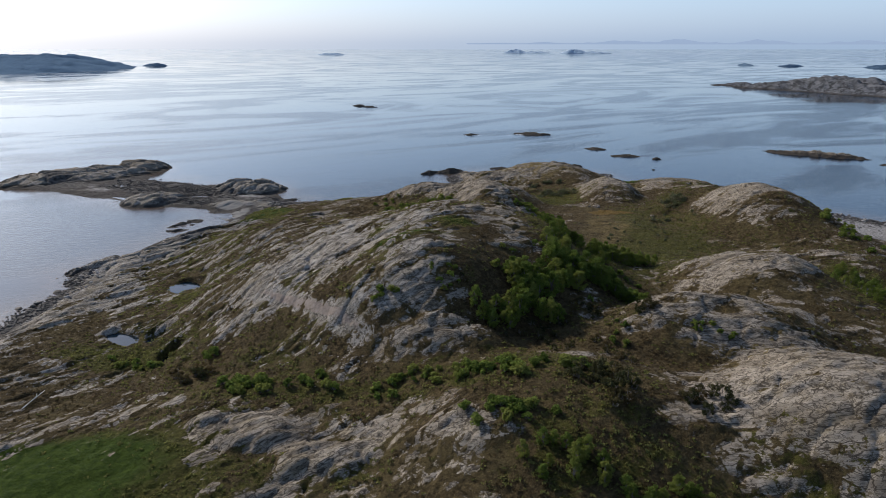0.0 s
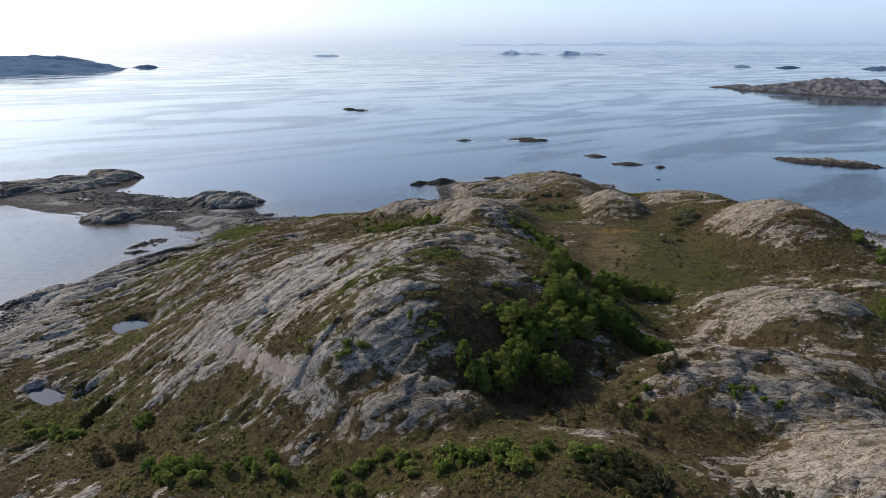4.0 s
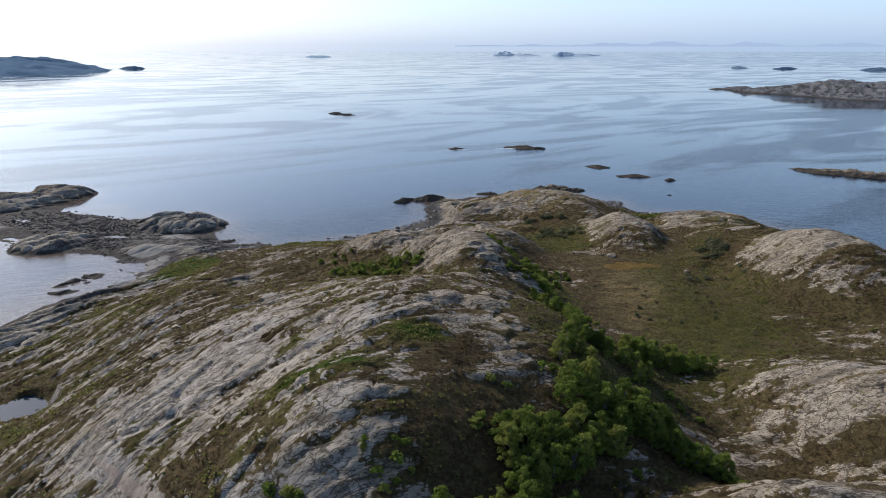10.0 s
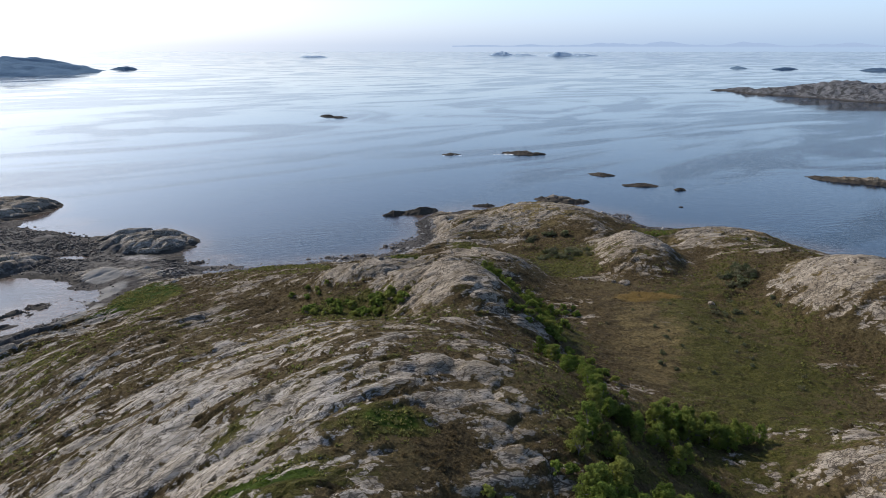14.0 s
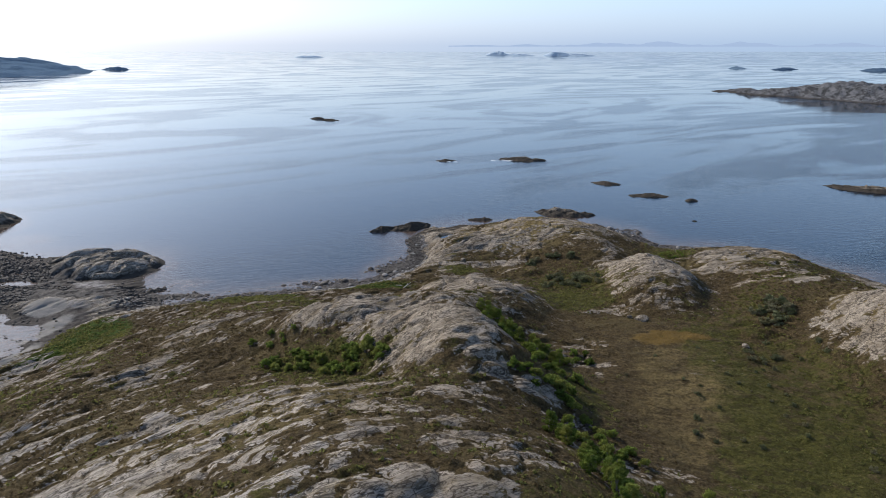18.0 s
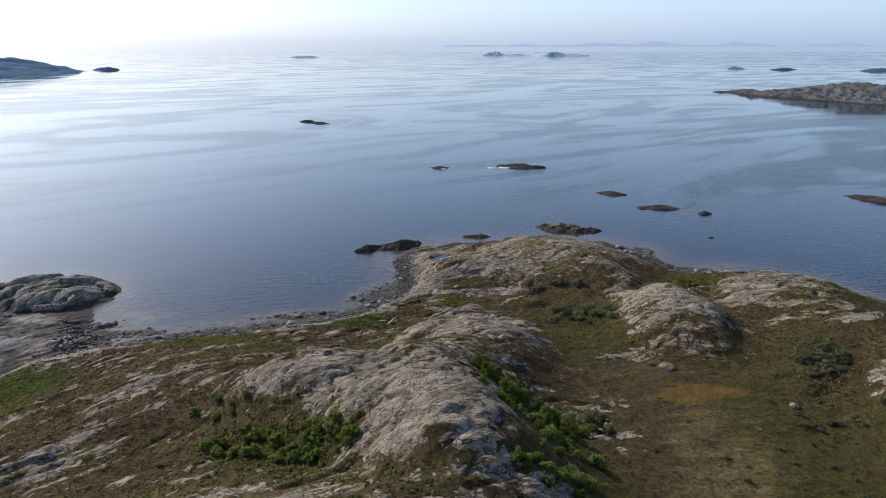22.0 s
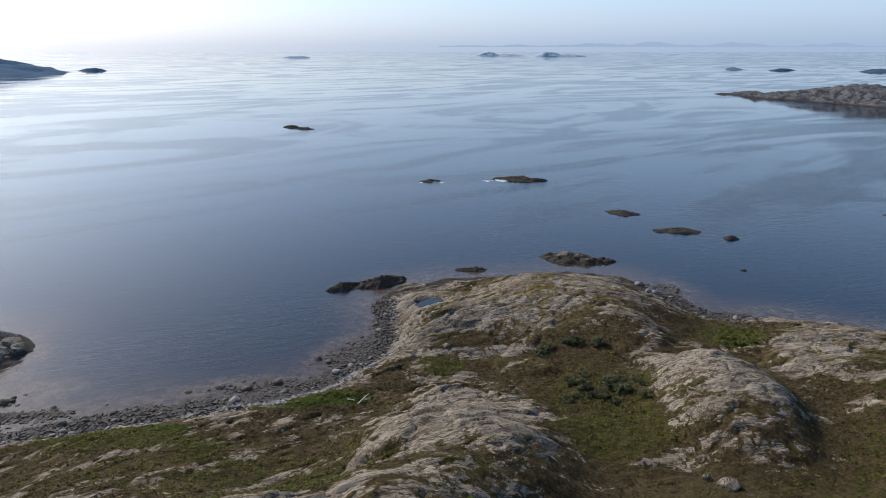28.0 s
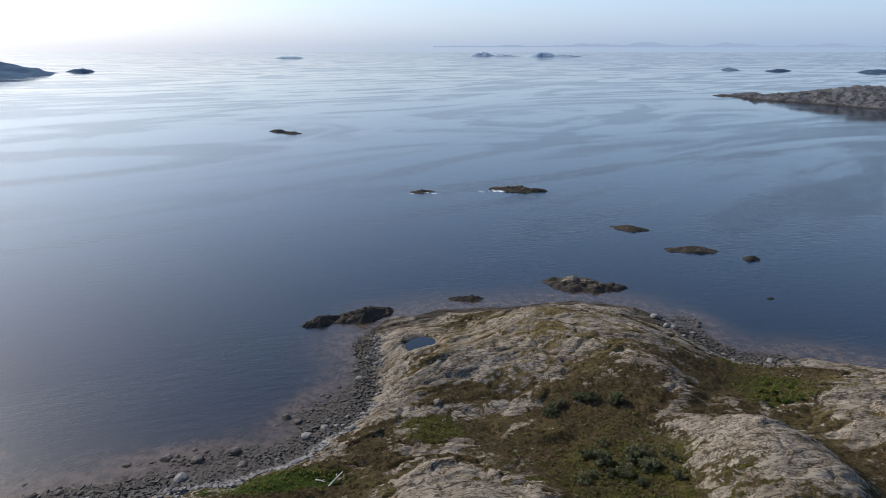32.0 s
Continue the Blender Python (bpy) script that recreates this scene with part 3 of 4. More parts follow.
def field(x, y):
    """Height and cover of the ground at x, y."""
    wob = (fractal(x / 9, y / 9, 4, 5) - 0.5) * 7 + (fractal(x / 2.5, y / 2.5, 2, 15) - 0.5) * 1.6
    shore = np.maximum(inland(x, y, MAINLAND), inland(x, y, SPIT))
    far = np.clip((np.abs(x) - 200) / 300, 0, 1)
    sd = shore + wob * np.clip(np.abs(shore) / 4 + 0.5, 0, 1) * 0.55
    beach = np.zeros(x.shape)
    for b in BEACHES:
        beach = np.maximum(beach, mound(x, y, *b, 1.5))
    top = np.full(x.shape, 2.27)
    for cx, cy, rx, ry, turn, h, p in HILLS:
        top = top + h * mound(x, y, cx, cy, rx, ry, turn, p)
    rise = np.clip(sd / 9, 0, 1) ** 0.7
    strand = np.where((x < -66) & (y > 150), np.minimum(0.05 * sd, 0.42), np.minimum(0.10 * sd, 1.3))
    strand = strand + np.where((x < -66) & (y > 150), (fractal(x / 7, y / 3.5, 4, 97, 0.6) - 0.60) * 1.5, 0.0)
    z = np.where(sd > 0, rise * top * (1 - beach) + beach * strand, -2.2 * (1 - np.exp(np.minimum(sd, 0) / 16)) - 0.02 * np.clip(-sd, 0, 300))
    z = z - (0.62 - 0.75 * fractal(x / 3.0, y / 2.0, 3, 95)) * mound(x + 0.6 * wob, y, -83, 166, 10, 8, 0, 2.0)
    z = np.where(mound(x + 0.4 * wob, y, -91.4, 190.4, 4.6, 2.0, 0, 2.0) > 0.37, np.minimum(z, -0.25), z)
    for shoal in SHOALS:
        z = np.where(sd < 0, np.maximum(z, -0.18 - 2.6 * (1 - mound(x + 0.5 * wob, y, *shoal, 1.3)) ** 1.5), z)
    knob = np.zeros(x.shape)
    for cx, cy, rx, ry, turn, h in KNOBS:
        w = mound(x + wob * 0.6, y - wob * 0.4, cx, cy, rx, ry, turn, 2.2)
        knob = np.maximum(knob, h * w)
    z = np.maximum(z, np.where(knob > 0.05, knob - 0.4, -99))
    beach = beach * (1 - step(knob, 0.3, 0.8))
    sd = np.where(knob > 0.4, np.maximum(sd, 2.5), sd)
    # plant cover
    u, v = strata(x, y)
    patchy = fractal(u / 4.0, v / 11.0, 4, 31, 0.6)
    veg = 0.36 + (patchy - 0.5) * 1.9
    green = 0.20 + (fractal(x / 14, y / 14, 3, 41) - 0.5) * 1.2
    for cx, cy, rx, ry, turn, amount, tint in PLANTS:
        w = mound(x, y, cx, cy, rx, ry, turn, 1.5)
        veg, green = veg + amount * w * 0.75, green + (tint - green) * np.clip(w * 1.2, 0, 1)
    for cx, cy, rx, ry, turn, amount in BARE:
        veg = veg - 0.6 * amount * mound(x, y, cx, cy, rx, ry, turn, 1.3)
    for cx, cy, rx, ry, turn, h in ROCKS:
        w = mound(x + 0.45 * wob, y - 0.35 * wob, cx, cy, rx, ry, turn, 2.6)
        wide = mound(x, y, cx, cy, rx * 1.45, ry * 1.45, turn, 1.4)
        z = z + h * (w - 0.5 * wide) * np.clip(sd / 4, 0, 1)
        veg = veg - (0.10 + 0.22 * h) * w + 0.34 * np.clip(wide - w, 0, 1)
    veg = veg - 1.5 * step(-x, 66, 69) * step(y, 168, 174)
    veg = veg - 0.9 * (1 - step(sd, 2, 10)) - 1.5 * step(beach, 0.35, 0.7) + 0.5 * step(-y, -60, 0)
    # joints and steps of the rock
    def billow(p, q, seed):
        return np.abs(2 * fractal(p, q, 2, seed) - 1)

    swell = billow(u / 3.2 + 1.5 * fractal(x / 7, y / 7, 2, 52), v / 7.5, 101)
    ripple = billow(u / 1.5 + fractal(x / 3, y / 3, 2, 53), v / 3.4, 111)
    veg = veg + 0.55 * (1 - step(swell, 0.0, 0.22)) * step(sd, 4, 12) + 0.18 * (1 - step(ripple, 0.0, 0.2)) * step(sd, 4, 12)
    bare = 1 - step(veg, 0.35, 0.8)
    lv, gap = slabs(u / 3.0 + 1.3 * fractal(x / 5, y / 5, 3, 51), v / 6.5 + fractal(x / 5, y / 5, 3, 55), 61)
    lw, gaq = slabs(u / 1.1 + 0.8 * fractal(x / 2, y / 2, 2, 75), v / 2.2, 71)
    rough = bare * step(sd, -3, 3) * (1 - beach) * (1 - far)
    saw = u / 1.7 + 1.6 * fractal(x / 6, y / 6, 3, 57)
    tooth = u / 0.75 + 1.8 * fractal(x / 3, y / 3, 3, 58)
    saw, tooth = saw - np.floor(saw), tooth - np.floor(tooth)
    saw, tooth = np.minimum(saw, (1 - saw) * 4), np.minimum(tooth, (1 - tooth) * 2.5)
    ledge = step(fractal(x / 5, y / 5, 2, 59), 0.35, 0.6)
    z = z + rough * ledge * (0.26 * (saw - 0.4) + 0.11 * (tooth - 0.35))
    z = z + rough * ((np.minimum(swell, 0.5) - 0.25) * 0.55 + (np.minimum(ripple, 0.5) - 0.25) * 0.22 + (lv - 0.5) * 0.42 - 0.30 * (1 - step(gap, 0.0, 0.12)) + (lw - 0.5) * 0.20 - 0.08 * (1 - step(gaq, 0.0, 0.16)))
    z = z + step(knob, 0.5, 1.1) * ((lv - 0.5) * 0.9 - 0.45 * (1 - step(gap, 0.0, 0.2)) + (np.minimum(swell, 0.5) - 0.25) * 0.3)
    z = z + (fractal(u / 8, v / 11, 4, 81) - 0.5) * 1.3 * np.clip(sd / 10, 0, 1) * (1 - beach) * (1 - far)
    z = z + (1 - bare) * (fractal(x / 1.3, y / 1.3, 3, 91) - 0.5) * 0.45 * np.clip(sd / 4, 0, 1) * (1 - beach)
    # hollows of the pools
    for cx, cy, rx, ry, turn, level, _ in POOLS:
        bend, wide = wob * min(rx, ry) / (3.2 if rx > 4 else 6.0), 0.92 if rx > 4 else 1.15
        w = mound(x + bend, y - bend, cx, cy, rx * wide, ry * wide, turn, 2.0)
        rim = mound(x, y, cx, cy, rx * 2.3, ry * 2.3, turn, 2.0)
        z = z + (np.maximum(z, level + 0.25) - z) * rim
        z = z + (level - 0.7 - z) * np.clip(w * 1.25 - 0.12, 0, 1)
    # a scarp along the pink dyke: the ground drops towards the start
    q = radians(36)
    along, across = (x + 26.5) * math.cos(q) - (y - 83.6) * math.sin(q), (x + 26.5) * math.sin(q) + (y - 83.6) * math.cos(q)
    reach = np.exp(-(along / 15) ** 4)
    z = z - 0.55 * reach * (1 - step(across + 0.2 * wob, -0.9, 0.6)) * np.exp(-np.clip(-across, 0, 99) / 6) + 0.5 * reach * np.exp(-((across - 1.5) / 1.6) ** 2)
    veg = veg - 1.2 * reach * np.exp(-(across / 1.0) ** 2)
    return z, veg, green, beach, sd


def spread(marks):
    """Grid lines: (from, to, spacing) runs, with lines ever wider apart out to the far edge."""
    out = []
    for a, b, s in marks:
        out += list(np.arange(a, b, s))
    low, high, s = out[0], out[-1], 1.0
    lows, highs = [], []
    while low > -19500:
        s *= 1.22
        low -= s
        lows.append(max(low, -19500))
    s = 1.0
    while high < 19500:
        s *= 1.22
        high += s
        highs.append(min(high, 19500))
    return np.array(lows[::-1] + out + highs)


def sheet(name, xs, ys, z, covers, material):
    nx, ny = len(xs), len(ys)
    gx, gy = np.meshgrid(xs, ys)
    co = np.stack([gx, gy, z], -1).reshape(-1, 3)
    i = (np.arange(ny - 1)[:, None] * nx + np.arange(nx - 1)[None, :]).ravel()
    faces = np.stack([i, i + 1, i + nx + 1, i + nx], 1)
    me = bpy.data.meshes.new(name)
    me.vertices.add(len(co)), me.loops.add(faces.size), me.polygons.add(len(faces))
    me.vertices.foreach_set("co", co.ravel().astype(np.float32))
    me.loops.foreach_set("vertex_index", faces.ravel().astype(np.int32))
    me.polygons.foreach_set("loop_start", np.arange(0, faces.size, 4, dtype=np.int32))
    me.polygons.foreach_set("use_smooth", np.ones(len(faces), bool))
    for key, channels in covers.items():
        at = me.attributes.new(key, "FLOAT_COLOR", "POINT")
        data = np.ones((len(co), 4), np.float32)
        for k, c in enumerate(channels):
            data[:, k] = np.clip(c, 0, 1).ravel()
        at.data.foreach_set("color", data.ravel())
    me.update(calc_edges=True)
    me.materials.append(material)
    return new(name, me)


xs = spread([(-172, -94, 0.6), (-94, 74, 0.28), (74, 112, 0.8)])
ys = spread([(38, 248, 0.28)])
gx, gy = np.meshgrid(xs, ys)
gz, gveg, ggreen, gbeach, gsd = field(gx, gy)
ochre, pink, white = (sum(mound(gx, gy, *q, 1.4) for q in group) for group in (OCHRE, PINK, WHITE))
sand = sum(mound(gx, gy, *q, 1.6) for q in SAND)
weed, lawn = (sum(mound(gx, gy, *q, 1.5) for q in group) for group in (WEED, LAWN))
pale = sum(mound(gx, gy, *q, 1.2) for q in PALE)
dry = sum(q[5] * mound(gx, gy, *q[:5], 1.2) for q in DRY)
ground = sheet("ground", xs, ys, gz, {"cover": (gveg * 0.55 + 0.235, ggreen, gbeach * 1.1 * (1 - step(sand, 0.3, 0.7))), "cover2": (ochre, pink, white), "cover3": (dry, weed, sand), "cover4": (lawn, pale)}, GROUND)
along = ground.data.attributes.new("strata", "FLOAT_VECTOR", "POINT")
along.data.foreach_set("vector", np.stack([*strata(gx, gy), gz], -1).ravel().astype(np.float32))
tagged(ground, "rocky grey headland with brown heath, grass and pebble beaches", "ground", kind="structure")

wx = spread([(-180, 120, 1.5)])
wy = spread([(40, 300, 1.5)])
hx, hy = np.meshgrid(wx, wy)
hz = field(hx, hy)[0]
sea = sheet("water", wx, wy, np.zeros(hx.shape), {"cover": (np.exp(np.minimum(hz, 0) / 1.9),)}, SEA)
tagged(sea, "calm blue sea with pale wind streaks", "sea", kind="structure")


def level(x, y):
    """Height of the ground sheet at a place, read off its grid."""
    i = int(np.clip(np.searchsorted(xs, x) - 1, 0, len(xs) - 2))
    j = int(np.clip(np.searchsorted(ys, y) - 1, 0, len(ys) - 2))
    fx, fy = (x - xs[i]) / (xs[i + 1] - xs[i]), (y - ys[j]) / (ys[j + 1] - ys[j])
    return float((gz[j, i] * (1 - fx) + gz[j, i + 1] * fx) * (1 - fy) + (gz[j + 1, i] * (1 - fx) + gz[j + 1, i + 1] * fx) * fy)


def grown(x, y):
    i = int(np.clip(np.searchsorted(xs, x), 0, len(xs) - 1))
    j = int(np.clip(np.searchsorted(ys, y), 0, len(ys) - 1))
    return float(gveg[j, i]), float(ggreen[j, i])


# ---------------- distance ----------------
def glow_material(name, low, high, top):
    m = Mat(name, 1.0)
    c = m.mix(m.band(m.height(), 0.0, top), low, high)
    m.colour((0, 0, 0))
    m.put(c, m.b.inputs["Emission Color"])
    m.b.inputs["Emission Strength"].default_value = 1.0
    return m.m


def far_ring(name, radius, low, a0, a1, top, material, label):
    """A band that closes the sea at the horizon; top is its height by bearing."""
    bm = bmesh.new()
    last = None
    for k in range(241):
        a = radians(a0 + (a1 - a0) * k / 240)
        x, y = radius * math.sin(a), 65 + radius * math.cos(a)
        pair = bm.verts.new((x, y, low)), bm.verts.new((x, y, top(a0 + (a1 - a0) * k / 240)))
        if last:
            bm.faces.new((last[0], pair[0], pair[1], last[1]))
        last = pair
    return tagged(part(name, bm, material), label, "distance", kind="structure")


def part(name, bm, material, parent=None, label=""):
    me = bpy.data.meshes.new(name)
    bm.to_mesh(me)
    bm.free()
    me.materials.append(material)
    ob = new(name, me)
    ob.parent = parent
    if label:
        ob["label"] = label
    return ob


# emission stands in for sunlit haze: the coast band glows by itself
COAST_GLOW = glow_material("far_coast_haze_glow", (0.285, 0.345, 0.43), (0.295, 0.355, 0.44), 90.0)



def coast_top(a):
    v = fractal(np.array([a * 0.55]), np.array([3.0]), 4, 301)[0]
    return 44 + max(0.0, (v - 0.36) * 62) * min(1, max(0, (a + 3) / 14))


far_ring("backdrop", 4700, 38, -3, 60, coast_top, COAST_GLOW, "low far coast across the sea, glowing in haze blue")


def rock_isle(name, x, y, rx, ry, turn, h, material, label, category="islet", bumps=1.0, seed=0, detail=1.0, group="", humps=()):
    """A rock that rises out of the sea: an uneven low dome with ledges, its foot under water."""
    nr, na = int(30 * detail), int(84 * detail)
    r = np.linspace(0, 1.25, nr)[1:]
    a = np.linspace(0, 2 * math.pi, na, endpoint=False)
    rr, aa = np.meshgrid(r, a, indexing="ij")
    wob = 1 + 0.55 * (fractal(2 + np.cos(aa) * 1.4, 3 + np.sin(aa) * 1.4, 3, 400 + seed) - 0.5) * 1.6
    px, py = rr * np.cos(aa) * rx * wob, rr * np.sin(aa) * ry * wob
    size = max(rx, ry)
    n1 = fractal(px / size * 2.6 + 9, py / size * 5.0, 4, 410 + seed)
    lv, gap = slabs(px / size * 5 + 3, py / size * 9, 420 + seed)
    dome = 1 - rr ** 1.7
    pz = h * (dome * (0.55 + 0.9 * bumps * (n1 - 0.22)) + 0.16 * (lv - 0.5) * np.clip(dome * 3 + 0.4, 0, 1) - 0.10 * (1 - step(gap, 0, 0.2)) * (dome > 0))
    for hx0, hy0, hr, hh in humps:
        pz = pz + hh * np.exp(-(((px - hx0) ** 2 + 2.2 * (py - hy0) ** 2) / hr ** 2) ** 1.3) * np.clip(dome * 5, 0, 1)
    if size < 25:
        pz = pz + (fractal(px / 1.6 + 3, py / 1.1, 4, 440 + seed, 0.6) - 0.5) * min(1.6, 0.9 * h) * np.clip(dome * 4 + 0.5, 0, 1)
    if size > 60 and bumps > 1:
        pz = pz + (fractal(px / 14, py / 8, 5, 430 + seed, 0.6) - 0.5) * 0.95 * h * np.clip(dome * 3, 0, 1)
    pz = np.where(rr > 1, np.minimum(pz, -0.4 * h * (rr - 1) * 4), pz)
    co = np.concatenate([[(0, 0, h * (0.6 + 0.5 * bumps * (n1[0].mean() - 0.3)))], np.stack([px, py, pz], -1).reshape(-1, 3)])
    faces = [(0, 1 + k, 1 + (k + 1) % na) for k in range(na)]
    for i in range(nr - 2):
        for k in range(na):
            q = 1 + i * na
            faces.append((q + k, q + na + k, q + na + (k + 1) % na, q + (k + 1) % na))
    me = bpy.data.meshes.new(name)
    me.from_pydata(co.tolist(), [], faces)
    me.polygons.foreach_set("use_smooth", np.ones(len(me.polygons), bool))
    me.materials.append(material)
    ob = new(name, me)
    ob.matrix_world = pose(x, y, 0, 0, 0, turn)
    return tagged(ob, label, category, group)


def isle_material(name, rock, plant, tide=True, contrast=1.0):
    m = Mat(name, 0.95, 0.0)
    c = m.mix(m.band(m.noise(0.05, 5, 0.7), 0.42, 0.58), rock, plant)
    c = m.mix(m.band(m.noise(0.22, 5, 0.75), 0.40, 0.60), c, tuple(v * (1 + 0.7 * contrast) for v in rock))
    c = m.mix(m.band(m.noise(0.12, 8, 0.75), 0.52, 0.58, 0.0, min(0.95, 0.8 * contrast)), c, tuple(v * 0.35 for v in rock))
    if tide:
        c = m.mix(m.band(m.height(), 0.2, 1.6, 0.85, 0.0), c, (0.04, 0.036, 0.032))
    m.colour(c)
    m.bump(m.noise(0.4, 5), 0.8, 1.0)
    return m.m


ISLE = isle_material("isle_rock", (0.066, 0.067, 0.071), (0.034, 0.035, 0.035))
# air haze over the distant islands is painted into these two base colours
HAZE_BLUE_ISLE = isle_material("heath_painted_haze", (0.082, 0.122, 0.172), (0.070, 0.106, 0.150), False, 0.2)
HAZE_PALE_ISLE = isle_material("far_rock_painted_haze", (0.30, 0.37, 0.44), (0.28, 0.35, 0.42), False, 0.1)
ROCKS = "low rocks in the open sea"
rock_isle("island", 358, 654, 170, 38, -52, 10, ISLE, "long bare grey rock island with rounded humps", "island", 1.3, 1, 3.4, "", ((-35, 5, 34, 5.5), (35, 8, 42, 9.0), (100, 0, 40, 9)))
rock_isle("island", -912, 1190, 275, 250, 0, 35, HAZE_BLUE_ISLE, "flat-topped wooded island painted hazy blue-green", "island", 0.7, 2, 1.5)
rock_isle("islet", -715, 1356, 26, 14, 0, 8, HAZE_BLUE_ISLE, "small islet painted hazy blue, off the wooded island", "islet", 1, 3)
rock_isle("islet", 134, 288, 18, 4.6, -30, 2.0, SKERRY, "long low grey islet with a brown top", "islet", 1.8, 4, 1.8, ROCKS)
rock_isle("islet", 152, 265, 5, 2.5, -20, 1.0, SKERRY, "small dark rock barely above the sea", "islet", 1, 5, 0.6, ROCKS)
rock_isle("skerry", -106, 497, 5, 2.5, 0, 1.3, SKERRY, "small dark skerry in bright water", "skerry", 1, 6, 0.7, ROCKS)
rock_isle("skerry", -96, 489, 6, 2.5, -10, 1.2, SKERRY, "small dark skerry in bright water", "skerry", 1, 7, 0.7, ROCKS)
rock_isle("skerry", -15, 341, 4, 2, 10, 0.7, SKERRY, "rock awash with a little foam", "skerry", 1, 8, 0.6, ROCKS)
rock_isle("skerry", 17.5, 345, 9.0, 3.2, -8, 1.5, SKERRY, "dark brown skerry with foam at its edge", "skerry", 1, 9, 1.0, ROCKS)
rock_isle("skerry", 43, 297.5, 4.8, 2.4, -15, 0.9, SKERRY, "low brown skerry above calm water", "skerry", 1, 10, 0.8, ROCKS)
rock_isle("skerry", 52, 279.5, 5.6, 2.4, -5, 0.95, SKERRY, "low brown skerry above calm water", "skerry", 1, 11, 0.8, ROCKS)
rock_isle("skerry", 63.8, 273, 2, 1.2, 0, 0.8, SKERRY, "tiny dark rock in the sea", "skerry", 1, 12, 0.5, ROCKS)
rock_isle("skerry", 57.5, 248.5, 0.8, 0.6, 0, 0.7, SKERRY, "single dark boulder in the sea", "skerry", 1, 13, 0.4, ROCKS)
rock_isle("skerry", 23.8, 254, 8.8, 3.4, -6, 1.8, SKERRY, "humped grey skerry close off the point", "skerry", 1, 14, 1.0, ROCKS)
rock_isle("skerry", -18.5, 237.0, 6.5, 2.6, 28, 1.15, SPUR, "jagged dark rock spur at the point", "skerry", 2.6, 15, 1.4, ROCKS)
rock_isle("skerry", -25.0, 234.2, 4.0, 1.6, 40, 0.75, SPUR, "jagged dark rock at the end of a spur", "skerry", 2.6, 25, 1.2, ROCKS)
rock_isle("skerry", 0, 246, 3.4, 1.4, 0, 1.0, SKERRY, "low wet rock off the point", "skerry", 1.2, 16, 0.7, ROCKS)
rock_isle("islet", 515, 1500, 20, 9, -60, 5, HAZE_BLUE_ISLE, "thin far islet painted in haze colour", "islet", 0.8, 17, 0.6)
rock_isle("islet", 586, 1446, 34, 8, 25, 5, HAZE_BLUE_ISLE, "thin far islet painted in haze colour", "islet", 0.8, 18, 0.6)
rock_isle("islet", 740, 1390, 34, 10, 0, 6, HAZE_BLUE_ISLE, "thin far islet painted in haze colour", "islet", 0.8, 19, 0.6)
rock_isle("islet", -703, 2743, 58, 20, 0, 11, HAZE_PALE_ISLE, "thin far islet painted in haze colour", "islet", 0.6, 20, 0.7)
rock_isle("islet", 60, 3340, 62, 30, 0, 18, HAZE_PALE_ISLE, "far islet with a peaked top, painted hazy pale", "islet", 1, 21, 0.7)
rock_isle("islet", 160, 3300, 70, 20, 0, 10, HAZE_PALE_ISLE, "low far islet painted hazy pale", "islet", 1, 22, 0.7)
rock_isle("islet", 330, 3200, 70, 30, 0, 20, HAZE_PALE_ISLE, "far islet with a peaked top, painted hazy pale", "islet", 1, 23, 0.7)
rock_isle("islet", 430, 3180, 66, 20, 0, 10, HAZE_PALE_ISLE, "low far islet painted hazy pale", "islet", 1, 24, 0.7)


# ---------------- foam ----------------
FOAM = plain_material("sea_foam", (0.62, 0.66, 0.68), (0.80, 0.82, 0.83), 3.0, 0.9, 0.0)


def foam(x, y, length, width, turn, seed):
    """Ragged white flecks where the swell breaks on a rock."""
    rng = np.random.default_rng(seed)
    bm = bmesh.new()
    for _ in range(26):
        cx, cy, r = rng.normal(0, length / 3), rng.normal(0, width / 3), rng.uniform(0.15, 0.55)
        ring = [bm.verts.new((cx + r * 1.8 * math.cos(k * 0.9) * rng.uniform(0.6, 1.2), cy + r * 0.7 * math.sin(k * 0.9) * rng.uniform(0.6, 1.2), 0.03 + 0.01 * rng.uniform())) for k in range(7)]
        low = [bm.verts.new((v.co.x, v.co.y, -0.05)) for v in ring]
        bm.faces.new(ring)
        for k in range(7):
            bm.faces.new((ring[k], low[k], low[(k + 1) % 7], ring[(k + 1) % 7]))
    ob = part("foam", bm, FOAM)
    ob.matrix_world = pose(x, y, 0, 0, 0, turn)
    return tagged(ob, "white flecks of foam on the sea beside a skerry", "foam", kind="stuff")


foam(9.5, 343.0, 5, 2.5, 0, 1)
foam(-15, 340.0, 6, 2.0, 8, 3)


# ---------------- pools ----------------
def pool(x, y, rx, ry, turn, z):
    bm = bmesh.new()
    ring = []
    for k in range(48):
        a = 2 * math.pi * k / 48
        w = 1.35
        ring.append(bm.verts.new((math.cos(a) * rx * w, math.sin(a) * ry * w, 0)))
    bm.faces.new(ring)
    ob = part("rock_pool", bm, POOL)
    ob.matrix_world = pose(x, y, z, 0, 0, -turn)
    return tagged(ob, "still dark pool in a rock hollow", "pool", "rock pools")


for x, y, rx, ry, turn, z, _ in POOLS:
    pool(x, y, rx, ry, turn, z)


